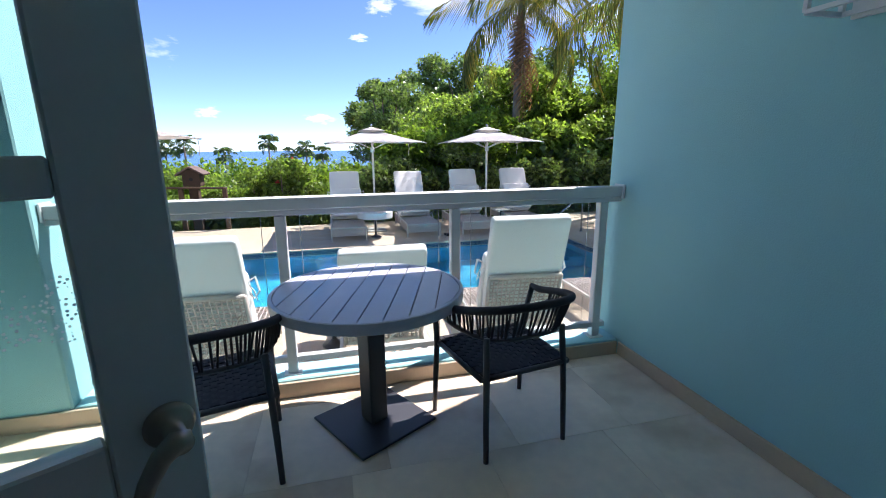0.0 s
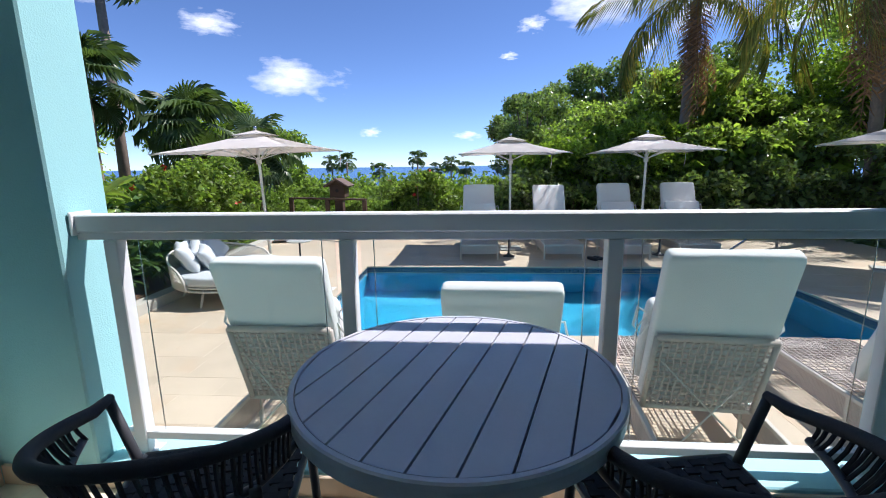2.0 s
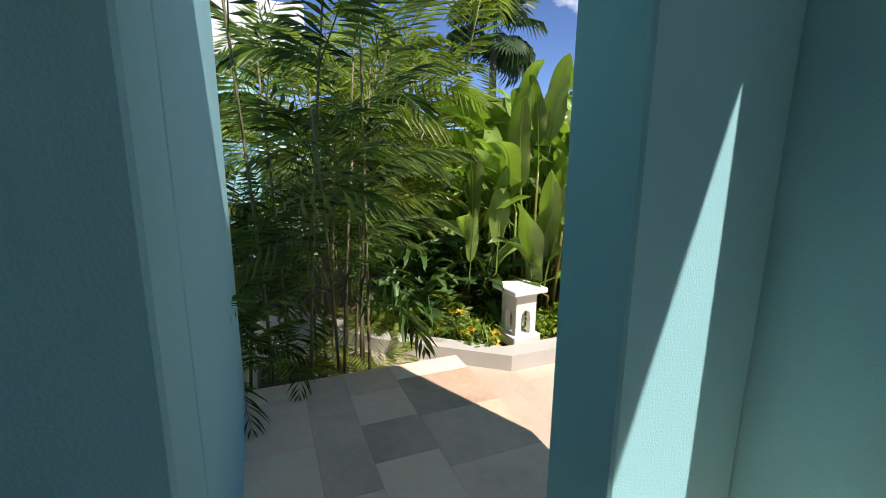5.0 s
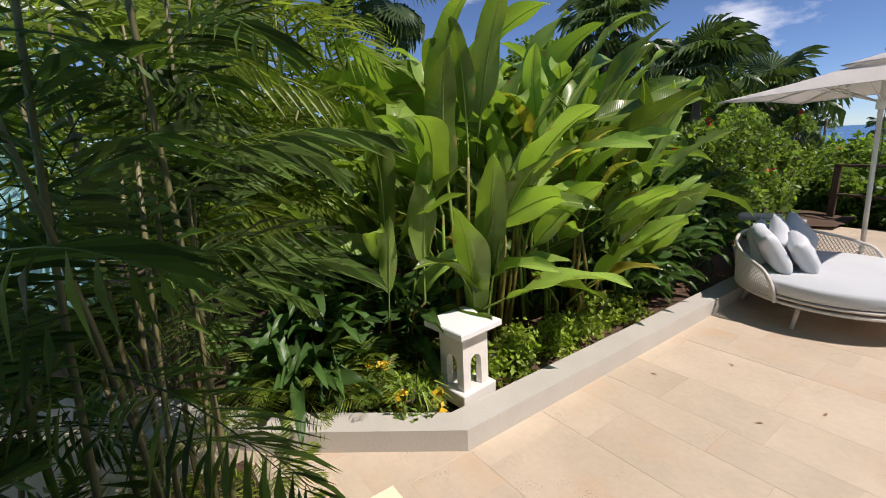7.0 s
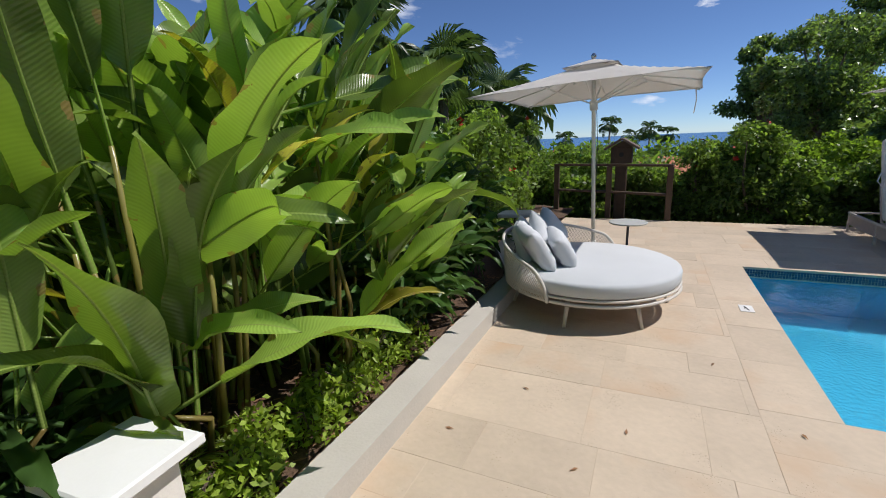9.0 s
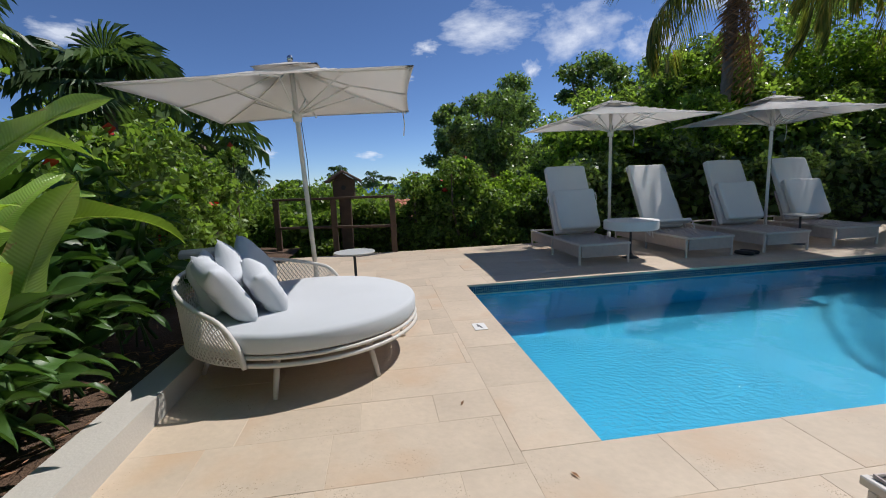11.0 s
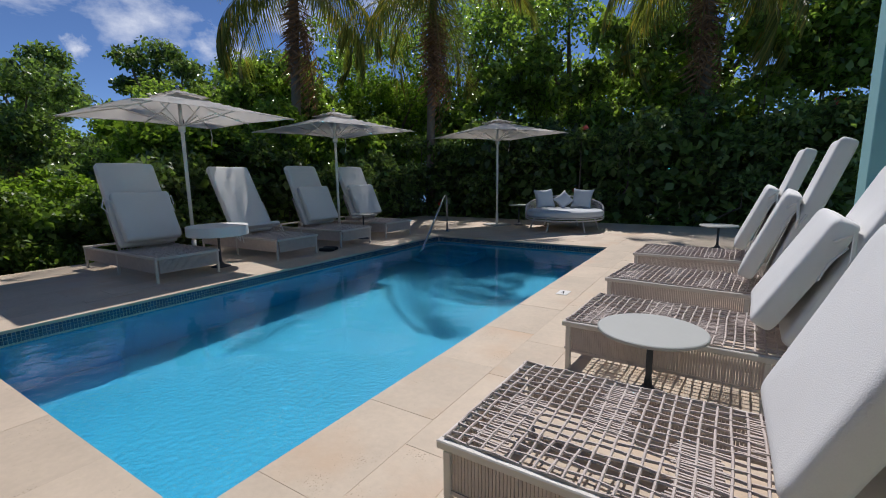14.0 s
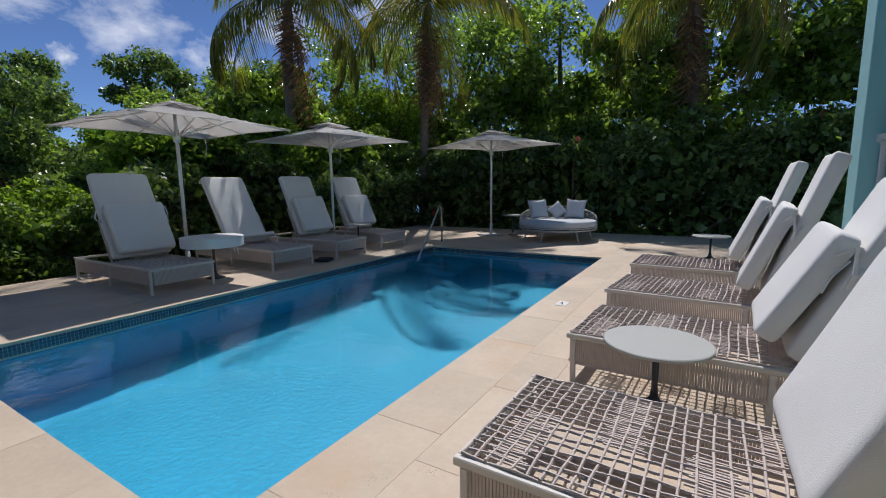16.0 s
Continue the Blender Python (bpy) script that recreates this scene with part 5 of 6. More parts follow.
def build_coconut(x, y, z0, top, lean, turn):
    p = thing("coconut_palm", "tall coconut palm with hanging brown dead fronds", "palm", "coconut palms", at=pose(x, y, z0))
    h = top - z0
    pts = [(lean[0] * (k / 8) ** 1.6, lean[1] * (k / 8) ** 1.6, h * k / 8) for k in range(9)]
    part("trunk", tube(bmesh.new(), pts, [0.20, 0.15, 0.135, 0.13, 0.125, 0.12, 0.12, 0.125, 0.10], 12), PALMBARK, p, smooth=True)
    o = Vector(pts[-1])
    rnd = random.Random(turn)
    for k in range(26):
        el = rnd.uniform(0, 60) if k % 4 else rnd.uniform(-35, -5)
        place("frond", COCO[k % 3], p, Matrix.Translation(o) @ Matrix.Rotation(radians(turn + 137.5 * k + rnd.uniform(-8, 8)), 4, "Z") @ Matrix.Rotation(radians(el), 4, "X") @ Matrix.Rotation(radians(rnd.uniform(-30, 30)), 4, "Y"))
    for k in range(17):
        f = rnd.uniform(0.55, 1.2)
        place("dead_frond", COCO_D[k % 2], p, Matrix.Translation(o - Vector((0, 0, 0.05 + 0.06 * k))) @ Matrix.Rotation(radians(rnd.uniform(0, 360)), 4, "Z") @ Matrix.Rotation(radians(rnd.uniform(-86, -58)), 4, "X") @ Matrix.Diagonal((1.1, f, f, 1)))


build_coconut(6.0, 14.1, -0.7, 5.75, (0.0, -0.3), 10)
build_coconut(9.4, 11.9, -0.7, 5.5, (-1.3, -1.1), 77)
build_coconut(10.8, 4.4, -0.7, 5.5, (-0.4, 0.2), 150)


# fan palms
def fan_mesh(name, r=0.75, n=26, seed=0):
    rnd = np.random.default_rng(seed)
    V, F = [(0, 0, 0)], []
    for k in range(n):
        a = -2.3 + 4.6 * k / (n - 1)
        w = 4.6 / n * 0.5
        ll = r * (0.75 + 0.3 * math.cos(a * 0.6)) * rnd.uniform(0.92, 1.05)
        p = lambda q, rr, dz: (rr * math.sin(q), rr * math.cos(q), dz)
        b = len(V)
        V += [p(a - w, ll * 0.55, 0.0), p(a + w, ll * 0.55, 0.0), p(a, ll * 0.55, 0.03), p(a, ll * 0.85, -0.10 * r), p(a + rnd.uniform(-0.04, 0.04), ll, -0.42 * r * rnd.uniform(0.6, 1.3))]
        F += [(0, b, b + 2), (0, b + 2, b + 1), (b, b + 3, b + 2), (b + 2, b + 3, b + 1), (b + 3, b + 4, b + 2)]
    b = len(V)
    V += [(-0.012, 0, 0), (0.012, 0, 0), (0.012, -0.8, -0.12), (-0.012, -0.8, -0.12)]
    F.append((b, b + 1, b + 2, b + 3))
    me = bpy.data.meshes.new(name)
    me.from_pydata(V, [], F)
    me.materials.append(L_FAN)
    return me


FANS = [fan_mesh("fan_leaf", seed=k) for k in range(3)]


def build_fan_palm(x, y, z0, h, n=26, s=1.0, seed=1, label="fan palm with drooping green leaves"):
    p = thing("fan_palm", label, "palm", "fan palms", at=pose(x, y, z0))
    part("trunk", tube(bmesh.new(), [(0, 0, 0), (0.05, 0, h * 0.5), (0.03, 0.02, h)], [0.16 * s, 0.12 * s, 0.10 * s], 10), PALMBARK, p, smooth=True)
    rnd = random.Random(seed)
    for k in range(n):
        el = rnd.uniform(-50, 75)
        place("leaf", FANS[k % 3], p, Matrix.Translation((0.03, 0.02, h)) @ Matrix.Rotation(radians(137.5 * k + rnd.uniform(-15, 15)), 4, "Z") @ Matrix.Rotation(radians(el), 4, "X") @ Matrix.Translation((0, 0.8 * s, 0.1)) @ Matrix.Rotation(radians(-20), 4, "X") @ Matrix.Diagonal((s, s, s, 1)))


build_fan_palm(-7.3, 12.2, -0.9, 3.2, 30, 0.9, 3)
build_fan_palm(-8.4, 10.4, -0.9, 4.0, 30, 0.85, 5)
build_fan_palm(-6.6, 14.2, -1.2, 2.9, 26, 1.0, 8)
build_fan_palm(-10.3, 13.5, -1.2, 8.6, 24, 1.1, 11, "tall slender fan palm against the sky")
build_fan_palm(-13.0, 7.5, -1.0, 5.6, 26, 1.0, 13)
for k, (x, y, h) in enumerate(((-17, 60, 6.5), (-13.5, 64, 5.5), (-8.2, 66, 7.2), (-5.5, 70, 5.2), (-3.4, 68, 5.0), (-1.2, 72, 5.6), (-21, 66, 6))):
    build_fan_palm(x, y, ground_height(x, y) + 1.0, -ground_height(x, y) - 3.6 + h * 0.4 + (0.9 if k % 2 else 1.7), 18, 1.1, 40 + k, "far palm above the tree tops")


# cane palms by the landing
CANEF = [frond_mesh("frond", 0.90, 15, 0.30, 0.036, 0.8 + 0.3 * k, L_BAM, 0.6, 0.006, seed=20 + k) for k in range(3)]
# fronds for rear clumps and ferns, with sunlight in their leaf colour
CANEF_SUN = [frond_mesh("frond", 1.05, 18, 0.34, 0.036, 0.9 + 0.3 * k, L_BAM_SUN, 0.7, 0.007, seed=24 + k) for k in range(3)]


def build_cane_palm(x, y, z0, seed, canes=9, h=(1.5, 2.9), spread=0.45, fronds=7, scale=1.0, leafy=None):
    p = thing("cane_palm", "dense clump of cane palm with dark green feathery fronds", "palm", "cane palms", at=pose(x, y, z0))
    rnd = random.Random(seed)
    for c in range(canes):
        a, r = rnd.uniform(0, 2 * math.pi), rnd.uniform(0.05, spread)
        bx, by = r * math.cos(a), r * math.sin(a)
        hh = rnd.uniform(*h)
        ox, oy = bx * 1.0 + rnd.uniform(-0.25, 0.25), by * 1.0 + rnd.uniform(-0.25, 0.25)
        pts = [Vector((bx + ox * (k / 5) ** 1.5, by + oy * (k / 5) ** 1.5, hh * k / 5)) for k in range(6)]
        part("cane", tube(bmesh.new(), pts, [0.013, 0.012, 0.011, 0.010, 0.009, 0.007], 6), CANE, p, smooth=True)
        for k in range(fronds):
            f = 0.42 + 0.58 * k / (fronds - 1)
            i = min(4, int(f * 5))
            q = pts[i].lerp(pts[i + 1], f * 5 - i)
            s = scale * rnd.uniform(0.7, 1.15)
            place("frond", (leafy or CANEF)[rnd.randrange(3)], p, Matrix.Translation(q) @ Matrix.Rotation(rnd.uniform(0, 2 * math.pi), 4, "Z") @ Matrix.Rotation(radians(rnd.uniform(5, 70)), 4, "X") @ Matrix.Rotation(radians(rnd.uniform(-35, 35)), 4, "Y") @ Matrix.Diagonal((s, s, s, 1)))


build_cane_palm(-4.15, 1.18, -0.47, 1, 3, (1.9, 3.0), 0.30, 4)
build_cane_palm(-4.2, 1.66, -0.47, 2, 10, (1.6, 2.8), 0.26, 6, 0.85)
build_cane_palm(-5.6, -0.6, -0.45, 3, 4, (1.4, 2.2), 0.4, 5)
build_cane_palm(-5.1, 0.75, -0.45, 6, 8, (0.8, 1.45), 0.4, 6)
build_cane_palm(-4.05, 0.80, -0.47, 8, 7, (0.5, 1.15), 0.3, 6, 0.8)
build_cane_palm(-5.8, 1.9, -0.40, 4, 11, (1.5, 2.7), 0.5, 7, 1.0, CANEF_SUN)
build_cane_palm(-6.6, 3.0, -0.40, 5, 13, (1.8, 3.2), 0.7, 7, 1.1, CANEF_SUN)
build_cane_palm(-7.4, 2.5, -0.40, 7, 12, (2.0, 3.4), 0.7, 7, 1.1, CANEF_SUN)


# ferns and palm seedlings in front of the clump
def build_fern(x, y, seed, n=9, s=0.5, leafy=None):
    p = thing("fern", "low green fern with arching fronds in the bed", "plant", "ferns", at=pose(x, y, DECK + KERBH - 0.06))
    rnd = random.Random(seed)
    for k in range(n):
        f = s * rnd.uniform(0.7, 1.1)
        place("frond", (leafy or CANEF_SUN)[rnd.randrange(3)], p, Matrix.Translation((0, 0, 0.03)) @ Matrix.Rotation(radians(137.5 * k), 4, "Z") @ Matrix.Rotation(radians(rnd.uniform(25, 70)), 4, "X") @ Matrix.Diagonal((f, f, f, 1)))


for k, (x, y, s_) in enumerate(((-4.95, 2.50, 0.55), (-5.25, 2.30, 0.6), (-4.75, 2.72, 0.35), (-5.05, 2.95, 0.5), (-5.5, 2.75, 0.7), (-4.72, 3.6, 0.35), (-5.0, 1.95, 0.5), (-3.86, 1.22, 0.4), (-3.9, 1.72, 0.45), (-4.45, 1.30, 0.5), (-4.3, 1.95, 0.4))):
    build_fern(x, y, 70 + k, 9, s_)


# heliconia: large paddle leaves on long stalks
def paddle_mesh(name, length, width, bend, mat, tear=0, seed=0):
    rnd = np.random.default_rng(seed)
    n = 16
    V, F = [], []
    stalk = 0.35 * length
    ang, y, z = 0.0, 0.0, 0.0
    pts = []
    for i in range(n + 1):
        t = i / n
        pts.append((y, z, ang))
        ang = -bend * t ** 2
        y += math.cos(ang) * length / n
        z += math.sin(ang) * length / n
    for i, (y, z, a) in enumerate(pts):
        t = i / n
        w = width / 2 * (math.sin(math.pi * min(1, t ** 0.75)) ** 0.62 if 0 < t < 1 else 0.004)
        wave = 0.035 * math.sin(11 * t + seed * 1.7)
        up = w * 0.38
        nz, ny = math.cos(a), -math.sin(a)
        jag = rnd.uniform(0.82, 1.0) if tear else rnd.uniform(0.97, 1.0)
        V += [(-w * jag, y + ny * up, z + nz * (up + wave)), (-w * 0.5, y + ny * up * 0.4, z + nz * up * 0.4), (0, y, z), (w * 0.5, y + ny * up * 0.4, z + nz * up * 0.4), (w * jag, y + ny * up, z + nz * (up - wave))]
    for i in range(n):
        a = 5 * i
        for k in range(4):
            F.append((a + k, a + k + 1, a + k + 6, a + k + 5))
    b = len(V)
    for i, (y, z, a) in enumerate(pts):
        r = 0.010 * (1 - 0.75 * i / n)
        V += [(-r, y, z - 0.001), (r, y, z - 0.001), (0, y, z - r * 1.4)]
    for i in range(n):
        a = b + 3 * i
        F += [(a, a + 2, a + 5, a + 3), (a + 2, a + 1, a + 4, a + 5)]
    b = len(V)
    V += [(-0.012, 0, 0), (0.012, 0, 0), (0.015, -stalk, -0.02), (-0.015, -stalk, -0.02), (0, 0, 0.014), (0, -stalk, 0.0)]
    F += [(b, b + 1, b + 2, b + 3), (b, b + 3, b + 5, b + 4), (b + 1, b + 4, b + 5, b + 2)]
    me = bpy.data.meshes.new(name)
    me.from_pydata(V, [], F)
    me.materials.append(mat)
    me.shade_smooth()
    return me


PADS = [paddle_mesh("leaf", 1.0, 0.255, 0.35 + 0.28 * k, L_HEL, seed=k) for k in range(5)]
PADY = [paddle_mesh("leaf", 1.0, 0.27, 1.0, L_HELY, tear=1, seed=9)]


def build_heliconia(x, y, z0, seed, n=34, h=(0.7, 1.9), size=(0.7, 1.15), spread=0.55, yellow=2, out=(12, 86)):
    p = thing("heliconia", "lush heliconia clump with broad bright green paddle leaves", "plant", "heliconias", at=pose(x, y, z0))
    rnd = random.Random(seed)
    stems = []
    for k in range(n):
        a = rnd.uniform(0, 2 * math.pi)
        r = spread * math.sqrt(rnd.random())
        hh = rnd.uniform(*h) * (1.08 - 0.35 * r / spread)
        bx, by = r * math.cos(a) * 0.6, r * math.sin(a) * 0.6
        el = rnd.uniform(*out) if k >= yellow else rnd.uniform(35, 80)
        s = rnd.uniform(*size) * (0.55 if k < yellow else 1.0)
        m = Matrix.Translation((r * math.cos(a), r * math.sin(a), hh)) @ Matrix.Rotation(a - math.pi / 2 + rnd.uniform(-0.7, 0.7), 4, "Z") @ Matrix.Rotation(radians(el), 4, "X") @ Matrix.Rotation(radians(rnd.uniform(-70, 70)), 4, "Y") @ Matrix.Diagonal((s * rnd.uniform(0.8, 1.1), s, s, 1))
        place("leaf", (PADY if k < yellow else PADS)[rnd.randrange(1 if k < yellow else 5)], p, m)
        base = m @ Vector((0, -0.35, -0.02))
        stems.append((Vector((bx, by, 0)), Vector((bx * 1.2, by * 1.2, hh * 0.5)), base))
    for s in stems[::2]:
        part("stem", tube(bmesh.new(), s, [0.018, 0.015, 0.010], 6), L_HEL, p, smooth=True)


build_heliconia(-5.1, 3.85, -0.40, 1, 82, (0.5, 2.05), (0.55, 1.05), 0.65, 9)
build_heliconia(-4.95, 4.75, -0.40, 2, 88, (0.5, 2.25), (0.55, 1.1), 0.65, 12)
build_heliconia(-4.90, 5.55, -0.40, 3, 56, (0.4, 1.6), (0.55, 1.0), 0.5, 9, (8, 75))
build_heliconia(-5.9, 4.4, -0.40, 4, 36, (1.0, 2.0), (0.9, 1.4), 0.7, 1)
build_heliconia(-5.7, 5.6, -0.40, 6, 30, (0.9, 2.0), (0.8, 1.2), 0.6, 2)
build_heliconia(-5.2, 3.1, -0.40, 7, 22, (0.4, 1.3), (0.55, 0.85), 0.5, 1)


# narrow-leaved ginger at the foot of the clump
GINGER = [paddle_mesh("leaf", 0.55, 0.085, 0.7 + 0.3 * k, L_DARK, seed=30 + k) for k in range(3)]


def build_ginger(x, y, z0, seed, n=34, h=0.7, size=1.0):
    p = thing("ginger_plant", "dark green narrow-leaved ginger plant", "plant", "ginger plants", at=pose(x, y, z0))
    rnd = random.Random(seed)
    for s in range(n // 8):
        a, r = rnd.uniform(0, 6.28), rnd.uniform(0.0, 0.25)
        ox, oy = rnd.uniform(-0.25, 0.25), rnd.uniform(-0.25, 0.25)
        b0 = Vector((r * math.cos(a), r * math.sin(a), 0))
        hh = h * rnd.uniform(0.7, 1.2)
        part("stem", tube(bmesh.new(), [b0, b0 + Vector((ox * 0.4, oy * 0.4, hh * 0.5)), b0 + Vector((ox, oy, hh))], 0.008, 5), L_DARK, p)
        for k in range(9):
            f = 0.25 + 0.75 * k / 8
            q = b0 + Vector((ox * f, oy * f, hh * f))
            place("leaf", GINGER[rnd.randrange(3)], p, Matrix.Translation(q) @ Matrix.Rotation(rnd.uniform(0, 6.28), 4, "Z") @ Matrix.Rotation(radians(rnd.uniform(0, 60)), 4, "X") @ Matrix.Diagonal((size, size * rnd.uniform(0.8, 1.1), size, 1)))


for k, (x, y, h) in enumerate(((-4.75, 6.3, 0.9), (-4.55, 6.9, 0.95), (-4.9, 7.3, 1.1), (-4.6, 5.9, 0.6), (-5.0, 3.2, 0.5), (-4.75, 5.1, 0.6), (-5.4, 2.6, 0.7), (-5.0, 2.55, 0.4), (-5.9, 1.2, 0.6), (-4.62, 5.55, 0.55), (-4.72, 5.2, 0.6), (-4.6, 6.15, 0.5))):
    build_ginger(x, y, -0.42, 50 + k, 34, h)


# low bedding plants, flowers and a grass tuft along the kerb
def bushy(name, label, category, centre, radii, n, leaf, mat, group="", aspect=0.5, flowers=None, nf=0, thick=0.6, stems=True, lumps=0.25):
    t = thing(name, label, category, group, at=pose(*centre))
    pts = shell_points(n, radii, thick, lumps, seed=centre[0] * 3.1 + centre[1])
    pts[:, 2] = np.abs(pts[:, 2]) * 1.0
    quads("leaves", leaf_quads(pts, leaf, aspect), mat, t)["kind"] = "stuff"
    if stems:
        bm = bmesh.new()
        for k in range(7):
            a = RNG.uniform(0, 6.28)
            e = Vector((math.cos(a) * radii[0] * 0.6, math.sin(a) * radii[1] * 0.6, radii[2] * RNG.uniform(0.5, 0.9)))
            tube(bm, [(0, 0, -0.05), e * 0.5 + Vector((0, 0, 0.05)), e], [0.012 * max(0.5, radii[2]), 0.009 * max(0.5, radii[2]), 0.004], 5)
        part("stem", bm, BARK, t)["kind"] = "stuff"
    if flowers:
        fp = shell_points(nf, [r * 1.02 for r in radii], 0.1, lumps, seed=centre[0] * 3.1 + centre[1])
        fp[:, 2] = np.abs(fp[:, 2])
        q = np.concatenate([leaf_quads(fp, leaf * 1.2, 0.9) for _ in range(5)])
        quads("blossom", q, flowers, t)["kind"] = "stuff"
    return t


rb = random.Random(5)
for k in range(9):
    y = 3.5 + 0.22 * k
    bushy("bedding_plant", "low yellow-green bedding plant in the bed", "plant", (-4.48 + rb.uniform(-0.12, 0.06), y + rb.uniform(-0.05, 0.05), DECK + KERBH - 0.05),
          (0.15 + 0.012 * k, 0.16 + 0.01 * k, 0.15 + 0.014 * k + rb.uniform(0, 0.10)), 420, 0.055, L_BED, "bedding plants", 0.55)
for k in range(9):
    bushy("bedding_plant", "low green bedding plant with yellow flowers", "plant", (-4.55 - 0.13 * k + rb.uniform(-0.1, 0.1), 2.92 - 0.10 * k + rb.uniform(-0.08, 0.2), DECK + KERBH - 0.05),
          (0.20, 0.20, 0.16 + rb.uniform(0, 0.12)), 340, 0.05, L_BED if k % 2 else L_HEDGE, "bedding plants", 0.6, YELLOW, 5)
g = thing("grass_tuft", "spiky pale green grass tuft beside the lantern", "grass", at=pose(-4.52, 2.95, DECK + KERBH - 0.02))
blades = []
for k in range(60):
    a, ln = rb.uniform(0, 6.28), rb.uniform(0.16, 0.30)
    d, s = Vector((math.cos(a), math.sin(a), 0)), Vector((-math.sin(a), math.cos(a), 0)) * 0.006
    mid, tip = d * ln * 0.5 + Vector((0, 0, ln * rb.uniform(0.3, 0.7))), d * ln + Vector((0, 0, ln * rb.uniform(0.0, 0.5)))
    blades += [[-s, s, mid + s, mid - s], [mid - s, mid + s, tip, tip]]
quads("grass_blade", np.array([[tuple(v) for v in q] for q in blades]), L_BED, g)
# dry leaf litter on the soil of the bed
litter = []
bed = [v.co.copy() for v in soil.data.vertices if -5.3 < v.co.x < -4.2 and 2.6 < v.co.y < 7.4]
for k in range(900):
    c = bed[rb.randrange(len(bed))] + Vector((rb.uniform(-0.12, 0.12), rb.uniform(-0.12, 0.12), 0.014 + rb.uniform(0, 0.012)))
    if c.x > -4.28:
        continue
    a, ln, w = rb.uniform(0, 6.28), rb.uniform(0.015, 0.05), rb.uniform(0.004, 0.013)
    u, v = Vector((math.cos(a), math.sin(a), rb.uniform(-0.3, 0.3))) * ln, Vector((-math.sin(a), math.cos(a), rb.uniform(-0.4, 0.4))) * w
    litter.append([tuple(c - u), tuple(c - v), tuple(c + u), tuple(c + v)])
lit = thing("leaf_litter", "dry brown leaf litter on the soil", "leaf litter", at=pose(0, 0, 0))
quads("dry_leaf", np.array(litter), L_DEAD, lit)["kind"] = "stuff"
# fallen leaves on the deck and in the bed
for k, (x, y) in enumerate(((-2.9, 4.9), (-3.5, 5.15), (-3.1, 4.55), (-2.05, 5.25), (-3.85, 4.6), (-2.4, 5.9))):
    o = raw("fallen_leaf", [(0, 0, 0), (0.008, 0.02, 0.004), (0, 0.055, 0.002), (-0.008, 0.022, 0.005)], [(0, 1, 2), (0, 2, 3)], L_DEAD)
    o.matrix_world = pose(x, y, DECK + 0.004, 0, 0, 67 * k)
    tagged(o, "dry brown fallen leaf", "leaf", "fallen leaves")


